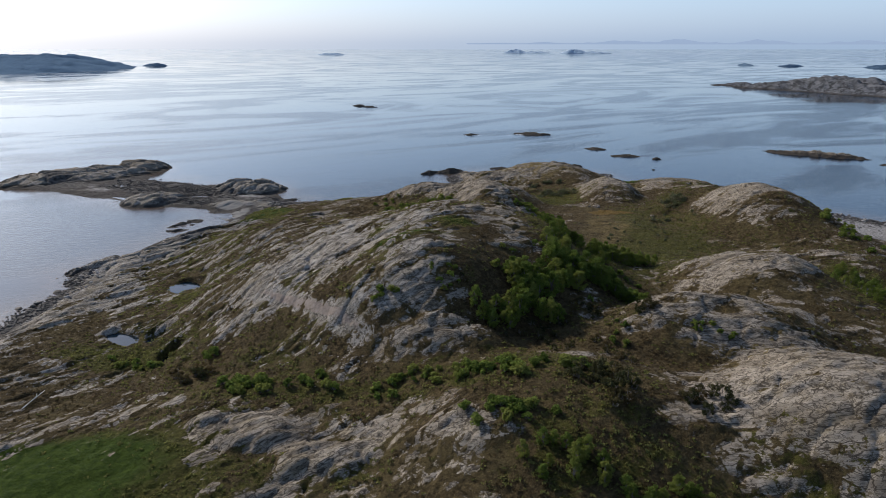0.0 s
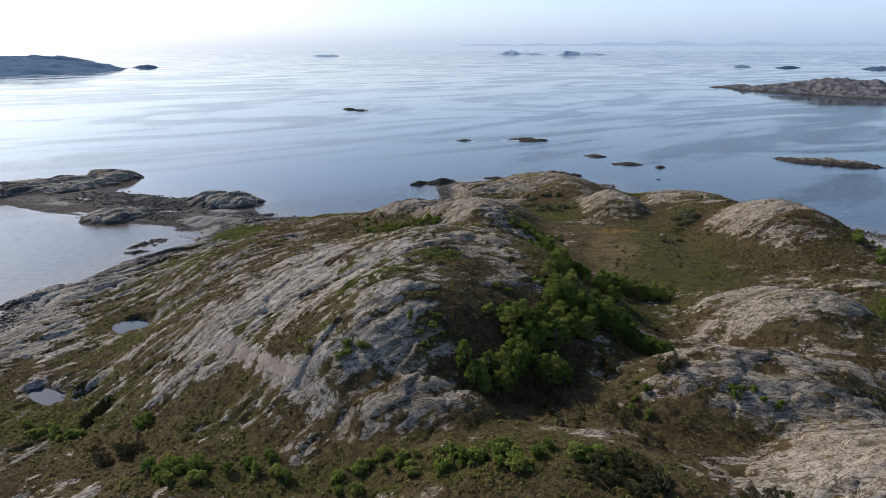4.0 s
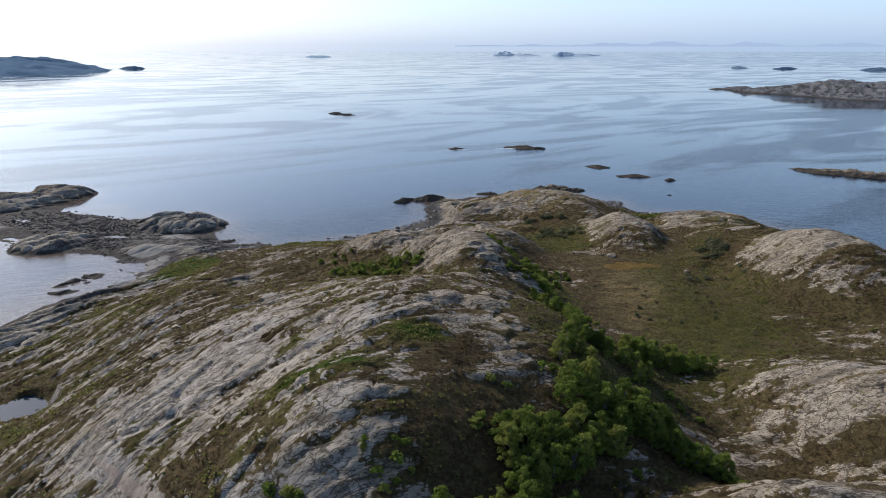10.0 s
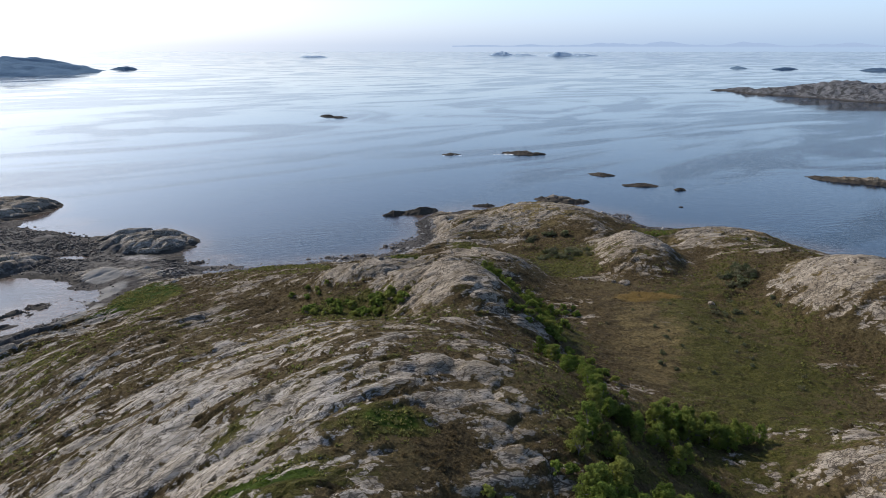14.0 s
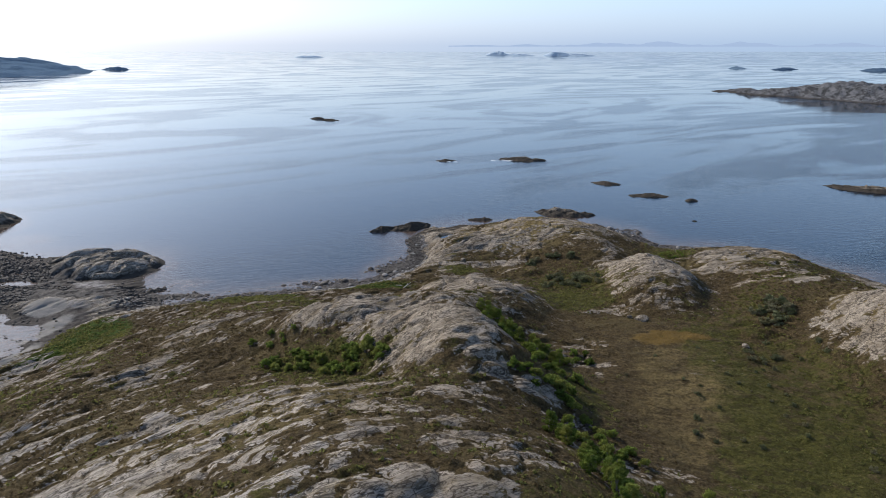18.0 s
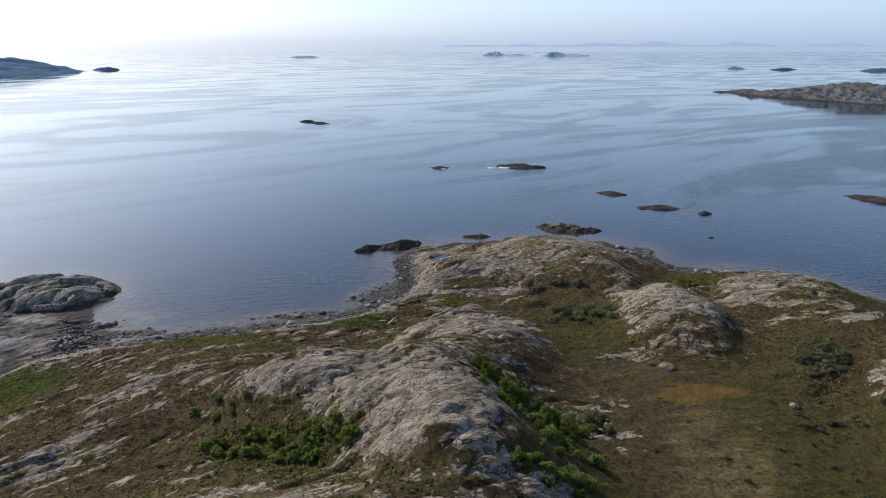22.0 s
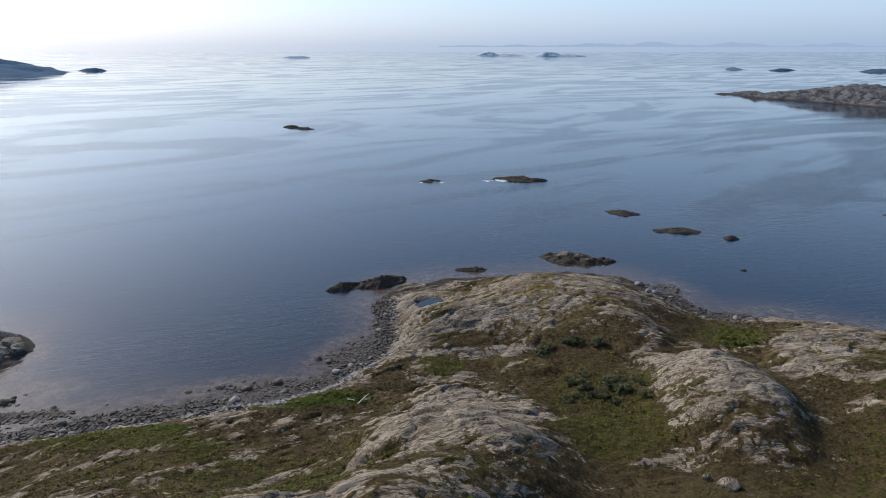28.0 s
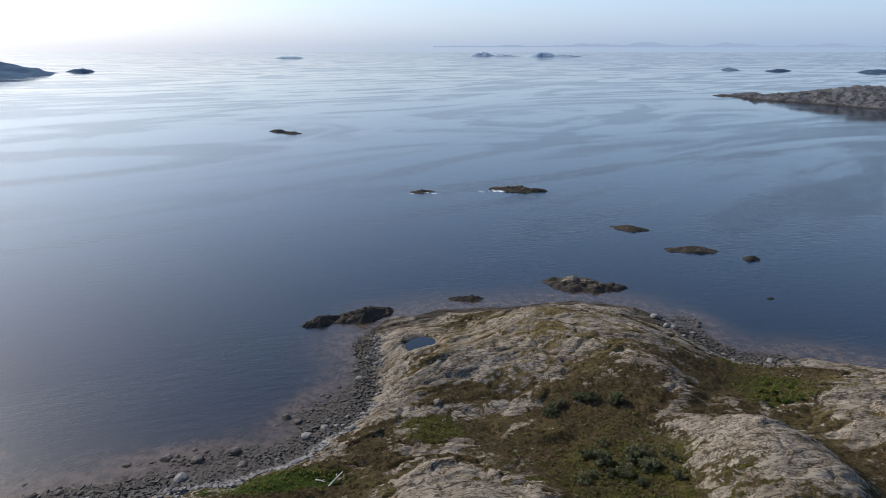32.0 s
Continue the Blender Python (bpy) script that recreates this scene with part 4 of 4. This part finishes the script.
# ---------------- trees and bushes ----------------
def leaves(points, normals, size, rng):
    """Small bent quads at the points, lying roughly along the normals."""
    n = len(points)
    d = normals + rng.normal(0, 0.55, (n, 3))
    d /= np.linalg.norm(d, axis=1, keepdims=True)
    t = np.cross(d, rng.normal(0, 1, (n, 3)))
    t /= np.linalg.norm(t, axis=1, keepdims=True) + 1e-9
    b = np.cross(d, t)
    s = size * rng.uniform(0.6, 1.3, (n, 1))
    quad = np.stack([points - t * s - b * s * 0.6, points + t * s * 0.8 - b * s * 0.7, points + t * s + b * s * 0.7 + d * s * 0.3, points - t * s * 0.7 + b * s], 1)
    return quad.reshape(-1, 3)


def quads_mesh(name, co, material):
    n = len(co) // 4
    me = bpy.data.meshes.new(name)
    me.vertices.add(len(co)), me.loops.add(4 * n), me.polygons.add(n)
    me.vertices.foreach_set("co", co.ravel().astype(np.float32))
    me.loops.foreach_set("vertex_index", np.arange(4 * n, dtype=np.int32))
    me.polygons.foreach_set("loop_start", np.arange(0, 4 * n, 4, dtype=np.int32))
    me.update(calc_edges=True)
    me.materials.append(material)
    return me


def blobs(count, spread_xy, low, high, size, rng):
    """Leaf clump centres and radii inside a crown."""
    out = []
    for _ in range(count):
        a, r = rng.uniform(0, 2 * math.pi), math.sqrt(rng.uniform(0, 1)) * spread_xy
        h = rng.uniform(0, 1)
        k = 1 - 0.55 * abs(2 * h - 0.75)
        out.append((r * math.cos(a) * k, r * math.sin(a) * k, low + (high - low) * h, size * rng.uniform(0.6, 1.2)))
    return out


def crown_points(clumps, per, rng):
    pts, nor = [], []
    for x, y, z, r in clumps:
        d = rng.normal(0, 1, (per, 3))
        d /= np.linalg.norm(d, axis=1, keepdims=True)
        k = rng.uniform(0.55, 1.08, (per, 1))
        pts.append(np.array([x, y, z]) + d * k * r * np.array([1, 1, 0.85]))
        nor.append(d)
    return np.concatenate(pts), np.concatenate(nor)


def limb(bm, a, b, r0, r1, sides=6):
    a, b = Vector(a), Vector(b)
    side = (b - a).normalized().orthogonal().normalized()
    other = (b - a).normalized().cross(side)
    rings = []
    for p, r in ((a, r0), ((a + b) / 2 + side * r0 * 0.5, (r0 + r1) / 2), (b, r1)):
        rings.append([bm.verts.new(p + (side * math.cos(2 * math.pi * k / sides) + other * math.sin(2 * math.pi * k / sides)) * r) for k in range(sides)])
    for p, q in zip(rings, rings[1:]):
        for k in range(sides):
            bm.faces.new((p[k], p[(k + 1) % sides], q[(k + 1) % sides], q[k]))


def tree(kind, seed):
    """A small leafy tree, about 1 m high per unit; scaled when placed."""
    rng = np.random.default_rng(seed)
    root = new(kind)
    clumps = blobs(int(rng.integers(52, 68)), rng.uniform(0.30, 0.42), 0.10, 0.96, 0.085, rng)
    bm = bmesh.new()
    limb(bm, (0, 0, -0.08), (0.02, 0.01, 0.55), 0.035, 0.018)
    for x, y, z, r in clumps[:9]:
        limb(bm, (0.01, 0.0, 0.12 + 0.3 * rng.uniform()), (x * 0.9, y * 0.9, z), 0.014, 0.005, 5)
    part("trunk", bm, BARK, root)
    p, n = crown_points(clumps, 105, rng)
    ob = new("crown", quads_mesh("crown", leaves(p, n, 0.0135, rng), LEAF))
    ob.parent = root
    return root


def bush(kind, seed, material, count=15, spiky=False):
    rng = np.random.default_rng(seed)
    root = new(kind)
    clumps = blobs(count, 0.5, 0.12, 0.62 if not spiky else 0.85, 0.17 if not spiky else 0.14, rng)
    bm = bmesh.new()
    for x, y, z, r in clumps:
        limb(bm, (x * 0.1, y * 0.1, -0.1), (x * 0.9, y * 0.9, z), 0.022, 0.007, 5)
    part("stem", bm, BARK, root)
    p, n = crown_points(clumps, 64, rng)
    ob = new("crown", quads_mesh("crown", leaves(p, n, 0.042 if not spiky else 0.032, rng), material))
    ob.parent = root
    return root


KINDS = {
    "tree": [tree("tree", 500 + k) for k in range(7)],
    "bush": [bush("bush", 520 + k, LEAF) for k in range(4)],
    "willow_bush": [bush("willow_bush", 530 + k, SHRUB, 13) for k in range(3)],
    "juniper": [bush("juniper", 540 + k, JUNIPER, 12, True) for k in range(3)],
}
LABELS = {
    "tree": ("small bright green birch among rocks", "tree", "trees of the hollow"),
    "bush": ("low leafy green bush on the heath", "bush", "green bushes"),
    "willow_bush": ("grey-green creeping willow bush on the heath", "bush", "willow bushes"),
    "juniper": ("dark brown-green upright juniper on the heath", "bush", "juniper bushes"),
}
USED = set()


def plant(kind, x, y, size, rng):
    models = KINDS[kind]
    k = int(rng.integers(len(models)))
    m = pose(x, y, level(x, y) - 0.05 * size, 0, 0, rng.uniform(0, 360)) @ Matrix.Diagonal((size * rng.uniform(0.85, 1.2), size * rng.uniform(0.85, 1.2), size, 1))
    if (kind, k) in USED:
        ob = copy_thing(models[k], m @ Matrix.Diagonal([1 / v for v in models[k].scale] + [1]))
    else:
        ob = models[k]
        ob.matrix_basis = m
        USED.add((kind, k))
    label, category, group = LABELS[kind]
    return tagged(ob, label, category, group)


def grow(kind, x, y, rx, ry, turn, n, low, high, seed):
    """n plants over an ellipse, none closer than two fifths of its size to the next."""
    rng = np.random.default_rng(seed)
    a, done, tries = radians(turn), [], 0
    while len(done) < n and tries < n * 30:
        tries += 1
        u, v = rng.uniform(-1, 1, 2)
        if u * u + v * v > 1:
            continue
        px, py = x + u * rx * math.cos(a) + v * ry * math.sin(a), y - u * rx * math.sin(a) + v * ry * math.cos(a)
        s = rng.uniform(low, high)
        if any(math.hypot(px - q, py - w) < 0.33 * s for q, w in done) or level(px, py) < 0.6:
            continue
        done.append((px, py))
        plant(kind, px, py, s, rng)


# x, y, radii, turn, number, sizes
grow("tree", 0, 80.5, 3.5, 1.6, 0, 9, 2.2, 3.2, 1)
grow("tree", 5, 83.5, 3.6, 2.5, 0, 10, 2.5, 3.6, 2)
grow("tree", 5.5, 88.8, 3.6, 2.5, 0, 13, 2.8, 4.2, 3)
grow("tree", 9.8, 92.3, 2.4, 1.8, 0, 6, 2.5, 3.6, 46)
grow("tree", 11.5, 96.5, 3.8, 2.4, 0, 13, 2.6, 4.0, 4)
grow("tree", 16.3, 98, 3, 1.8, 0, 9, 2.4, 3.6, 47)
grow("tree", 20, 95.3, 3.6, 1.3, 18, 10, 2.0, 3.0, 48)
grow("bush", 24, 92.8, 2.6, 0.9, 25, 8, 1.2, 1.8, 5)
grow("tree", 9.5, 103.5, 2, 3, 0, 7, 1.6, 2.7, 54)
grow("tree", 11.5, 111, 1.8, 3, 0, 8, 1.7, 2.7, 6)
grow("tree", 16.5, 110, 3.6, 1.5, 20, 8, 1.9, 2.8, 7)
grow("tree", 22, 117, 5.5, 1.7, -6, 17, 2.2, 3.2, 8)
grow("tree", 27.5, 118.5, 2, 1.2, 0, 4, 1.8, 2.5, 56)
grow("tree", 10, 119, 1.6, 3, 0, 7, 1.6, 2.4, 57)
grow("tree", 8, 127.5, 1.6, 2.4, 0, 6, 1.5, 2.2, 58)
grow("bush", 12.5, 130, 3, 5, -15, 14, 0.9, 1.6, 59)
grow("bush", 6, 136.5, 2.2, 1.6, 0, 7, 1.0, 1.6, 60)
grow("bush", 8, 138, 3, 6, 0, 12, 1.15, 1.87, 9)
grow("tree", 5.5, 153.5, 6.5, 1.9, 37, 18, 1.6, 2.5, 61)
grow("bush", 12.5, 154.5, 3, 3, 0, 9, 1.0, 1.6, 62)
grow("bush", 9, 147, 4, 4, -20, 12, 1.08, 1.87, 10)
grow("bush", 3, 147, 3, 2, 0, 8, 0.94, 1.44, 11)
grow("bush", -18, 141.5, 8.5, 2.2, 8, 32, 1.1, 1.9, 12)
grow("bush", -26, 148, 3, 2, 0, 6, 0.86, 1.30, 13)
grow("bush", -26, 69.5, 9, 1.8, 0, 24, 1.15, 1.87, 14)
grow("bush", 2, 66, 9, 2.2, 5, 24, 1.30, 2.02, 15)
grow("bush", -10, 68, 6, 2.5, 0, 16, 0.86, 1.58, 16)
grow("tree", 7, 52.3, 4.5, 2.0, 0, 13, 1.4, 2.3, 17)
grow("tree", 14, 49.8, 5.5, 1.5, 0, 11, 1.4, 2.2, 55)
grow("juniper", 21.5, 60.5, 2.5, 2, 0, 9, 1.2, 2.2, 49)
grow("juniper", 20, 82.5, 0.9, 0.8, 0, 3, 1.8, 2.4, 50)
grow("bush", 27, 79, 3, 0.8, 20, 8, 0.7, 1.2, 51)
grow("bush", 16.5, 80, 2, 4, 0, 6, 0.7, 1.3, 52)
grow("juniper", 12, 86, 3, 2.5, 0, 9, 0.9, 1.7, 53)
grow("bush", 1, 57.6, 5.2, 1.6, 0, 16, 1.10, 1.80, 18)
grow("juniper", 12, 62, 3.5, 4, 0, 14, 1.36, 2.55, 19)
grow("juniper", 12, 73, 7, 4, 0, 10, 0.77, 1.44, 21)
grow("juniper", -39, 73.5, 2.5, 2.5, 0, 6, 1.70, 2.55, 22)
grow("bush", -39, 79, 1.5, 1, 0, 4, 1.30, 1.73, 23)
grow("bush", -50, 80, 6, 1.6, 5, 12, 0.86, 1.44, 24)
grow("bush", -14, 80, 2.5, 1.5, 0, 6, 0.94, 1.44, 25)
grow("bush", -6, 83, 4, 2, 0, 9, 0.72, 1.30, 26)
grow("tree", 61, 106, 5, 11, 0, 24, 1.58, 2.51, 27)
grow("bush", 73, 138, 4, 12, 0, 18, 1.15, 2.02, 28)
grow("willow_bush", 45, 171, 2.6, 4.5, 0, 16, 1.4, 2.3, 29)
grow("willow_bush", 42, 158, 6, 5, 0, 12, 0.77, 1.36, 30)
grow("willow_bush", 17, 191, 6, 5, 0, 16, 1.2, 2.3, 31)
grow("willow_bush", 14, 203, 5, 1.6, 0, 10, 1.2, 2.2, 32)
grow("bush", 40, 207, 3, 5, 30, 16, 0.58, 1.01, 33)
grow("willow_bush", 32, 140, 11, 16, 0, 14, 0.51, 0.94, 34)
grow("juniper", 9, 80, 5, 4, 0, 8, 0.85, 1.53, 36)


grow("bush", 6, 92, 9, 8, 0, 14, 0.86, 1.58, 39)
grow("bush", 16, 106, 9, 9, 20, 14, 0.86, 1.58, 40)
grow("bush", 18, 122, 8, 7, 20, 9, 0.79, 1.44, 41)
grow("juniper", 2, 82, 8, 4, 0, 18, 0.68, 1.27, 42)
grow("willow_bush", 30, 150, 12, 10, 0, 12, 0.42, 0.77, 45)


# ---------------- boulders and beach stones ----------------
def stone_mesh(name, seed, material, flat=0.7):
    rng = np.random.default_rng(seed)
    bm = bmesh.new()
    bmesh.ops.create_icosphere(bm, subdivisions=2, radius=0.5)
    cut = [(Vector(rng.normal(0, 1, 3)).normalized(), rng.uniform(0.30, 0.44)) for _ in range(9)]
    for v in bm.verts:
        for n, d in cut:
            over = v.co.dot(n) - d
            if over > 0:
                v.co -= n * over * 0.85
        v.co.z *= flat
    me = bpy.data.meshes.new(name)
    bm.to_mesh(me)
    bm.free()
    me.materials.append(material)
    return me


STONES = [stone_mesh("boulder", 600 + k, STONE, 0.65 + 0.08 * (k % 3)) for k in range(6)]
GREYS = [stone_mesh("boulder", 620 + k, GNEISS, 0.7) for k in range(3)]


def boulder(x, y, size, rng, models, label, group):
    ob = new("boulder", models[int(rng.integers(len(models)))])
    z = level(x, y)
    ob.matrix_world = pose(x, y, z + 0.12 * size, rng.uniform(-12, 12), rng.uniform(-12, 12), rng.uniform(0, 360)) @ Matrix.Diagonal((size * rng.uniform(0.8, 1.3), size, size * rng.uniform(0.8, 1.1), 1))
    return tagged(ob, label, "boulder", group)


rng = np.random.default_rng(700)
for x, y, s in ((25.5, 170.5, 1.9), (24.0, 172.0, 1.0), (-3.5, 204.5, 1.3), (38.0, 161.0, 1.2)):
    boulder(x, y, s, rng, GREYS, "grey lichened boulder on the heath", "heath boulders")
# along the beaches: x0, y0, x1, y1, width, number
for x0, y0, x1, y1, w, n in ((-58, 184, -30, 192, 3, 70), (-30, 192, -16, 207, 3, 60), (-16, 207, -16, 226, 3, 40), (36, 236, 46, 224, 3, 30), (-84, 92, -84, 120, 3, 40), (84, 184, 98, 178, 5, 20)):
    for _ in range(n):
        f = rng.uniform()
        x, y = x0 + (x1 - x0) * f + rng.normal(0, w), y0 + (y1 - y0) * f + rng.normal(0, w)
        if -0.7 < level(x, y) < 1.6:
            boulder(x, y, rng.uniform(0.5, 1.0) if rng.uniform() < 0.85 else rng.uniform(1.0, 1.7), rng, STONES, "dark weedy boulder on the stony beach", "beach boulders")


def scatter_stones(name, areas, label, seed, material):
    """Countless beach stones as one mesh of squashed, turned blocks."""
    rng = np.random.default_rng(seed)
    base = np.array([(-1, -1, -.6), (1, -1, -.6), (1, 1, -.6), (-1, 1, -.6), (-.6, -.7, .6), (.7, -.6, .6), (.6, .7, .6), (-.7, .6, .6)], float) * 0.5
    quad = np.array([(0, 3, 2, 1), (4, 5, 6, 7), (0, 1, 5, 4), (1, 2, 6, 5), (2, 3, 7, 6), (3, 0, 4, 7)])
    co, fa, k = [], [], 0
    for x0, y0, x1, y1, w, n, low, high in areas:
        for _ in range(n):
            f = rng.uniform()
            x, y = x0 + (x1 - x0) * f + rng.normal(0, w), y0 + (y1 - y0) * f + rng.normal(0, w)
            z = level(x, y)
            if not -0.5 < z < (0.8 if x < -66 and y > 150 else 1.5):
                continue
            s = rng.uniform(low, high) * np.array([rng.uniform(0.8, 1.4), 1.0, rng.uniform(0.7, 1.0)])
            a, c = rng.uniform(0, 6.3), rng.normal(0, 0.10, base.shape)
            p = (base + c) * s
            p = np.stack([p[:, 0] * math.cos(a) - p[:, 1] * math.sin(a), p[:, 0] * math.sin(a) + p[:, 1] * math.cos(a), p[:, 2]], 1)
            co.append(p + (x, y, z + 0.1 * high))
            fa.append(quad + k)
            k += 8
    me = bpy.data.meshes.new(name)
    me.from_pydata(np.concatenate(co).tolist(), [], np.concatenate(fa).tolist())
    me.materials.append(material)
    return tagged(new(name, me), label, "stones", kind="stuff")


scatter_stones("beach_stones", ((-26, 189, -13, 196, 2.2, 1600, 0.25, 0.6), (-62, 182, -28, 191, 2.6, 2600, 0.2, 0.6), (-30, 191, -16, 205, 2.4, 2200, 0.2, 0.55), (-16, 205, -15, 226, 2.2, 1000, 0.2, 0.6),
                                (-84, 88, -84, 122, 3.0, 1500, 0.2, 0.6), (37, 235, 46, 222, 2.5, 900, 0.2, 0.6),
                                (84, 186, 104, 172, 6, 900, 0.2, 0.6)), "grey and dark stones covering the beaches", 710, SCREE)
scatter_stones("seaweed_stones", ((-62, 184.5, -28, 193.5, 1.1, 1700, 0.3, 0.75), (-28, 193.5, -17, 207, 1.3, 1300, 0.3, 0.75), (-17, 207, -15, 222, 1.1, 600, 0.3, 0.7), (36, 240, 44, 226, 1.6, 500, 0.3, 0.7), (-125, 206, -85, 194, 4, 1500, 0.25, 0.7), (-104, 184, -76, 184, 2.2, 1300, 0.25, 0.6), (-88, 176, -76, 158, 5, 700, 0.15, 0.45), (-71, 154, -68, 144, 2, 500, 0.3, 0.7), (-78, 182, -60, 186, 2.5, 900, 0.25, 0.6)), "dark weed-covered stones along the tide line", 711, WEEDY)


# ---------------- heather, grass ----------------
def tufts(name, material, count, want, area, size, label, category, seed, blades=7, upright=0.8, skip=()):
    """Sprigs over the plant-covered ground; want picks the places by cover and green."""
    rng = np.random.default_rng(seed)
    px, py = rng.uniform(area[0], area[1], count * 6), rng.uniform(area[2], area[3], count * 6)
    i, j = np.clip(np.searchsorted(xs, px), 0, len(xs) - 1), np.clip(np.searchsorted(ys, py), 0, len(ys) - 1)
    keep = want(gveg[j, i], ggreen[j, i], rng.uniform(0, 1, len(px))) & (gz[j, i] > 0.7) & (gbeach[j, i] < 0.3)
    for q in skip:
        keep &= mound(px, py, *q, 2.0) < rng.uniform(0, 1, len(px)) ** 2
    px, py, pz = px[keep][:count], py[keep][:count], gz[j, i][keep][:count]
    n = len(px)
    s = size * rng.uniform(0.6, 1.4, n)
    c = np.repeat(np.stack([px, py, pz], 1), blades, 0)
    s = np.repeat(s, blades)[:, None]
    c[:, :2] += rng.normal(0, 0.5, (n * blades, 2)) * s
    c[:, 2] += (s * rng.uniform(0.1, 0.5, (n * blades, 1)))[:, 0]
    d = rng.normal(0, 1, (n * blades, 3)) * (1, 1, 0.6) + (0, 0, upright)
    d /= np.linalg.norm(d, axis=1, keepdims=True)
    me = quads_mesh(name, leaves(c, d, 1.0, rng) * 0 + np.repeat(c, 4, 0) + (leaves(np.zeros_like(c), d, 1.0, rng) * np.repeat(s, 4, 0) * 0.36), material)
    return tagged(new(name, me), label, category, kind="stuff")


SMOOTH = ((28, 148, 17, 34, 0), (10, 219, 22, 15, 0), (-49, 52, 18, 9, -12), (92, 160, 14, 9, 0))
NEAR = (-75, 75, 44, 235)
tufts("heather", HEATH, 22000, lambda v, g, r: (v > 0.58) & (r > 0.35 + g), NEAR, 0.17, "brown heather growing in the hollows between rocks", "heather", 801, 7, 0.4, skip=SMOOTH)
tufts("grass", GRASS, 18000, lambda v, g, r: (v > 0.62) & (r < g * 1.3), NEAR, 0.24, "green grass tufts in the hollows and on the field", "grass", 802, 7, 0.3, SMOOTH)


# ---------------- driftwood ----------------
def stick(x, y, length, turn, lift):
    bm = bmesh.new()
    limb(bm, (-length / 2, 0, 0), (length / 2, 0, lift), 0.09, 0.04, 7)
    limb(bm, (length * 0.1, 0, lift * 0.5), (length * 0.25, 0.4, lift * 0.9), 0.05, 0.02, 5)
    ob = part("driftwood", bm, DRIFT)
    ob.matrix_world = pose(x, y, level(x, y) + 0.12, 0, 0, turn)
    return tagged(ob, "pale bleached driftwood stick on the grass above the beach", "driftwood", "driftwood")


stick(-13.5, 188.5, 2.3, 60, 0.4)
stick(-15.0, 188.0, 1.2, -20, 0.1)
stick(-58, 69, 3.4, 75, 0.8)
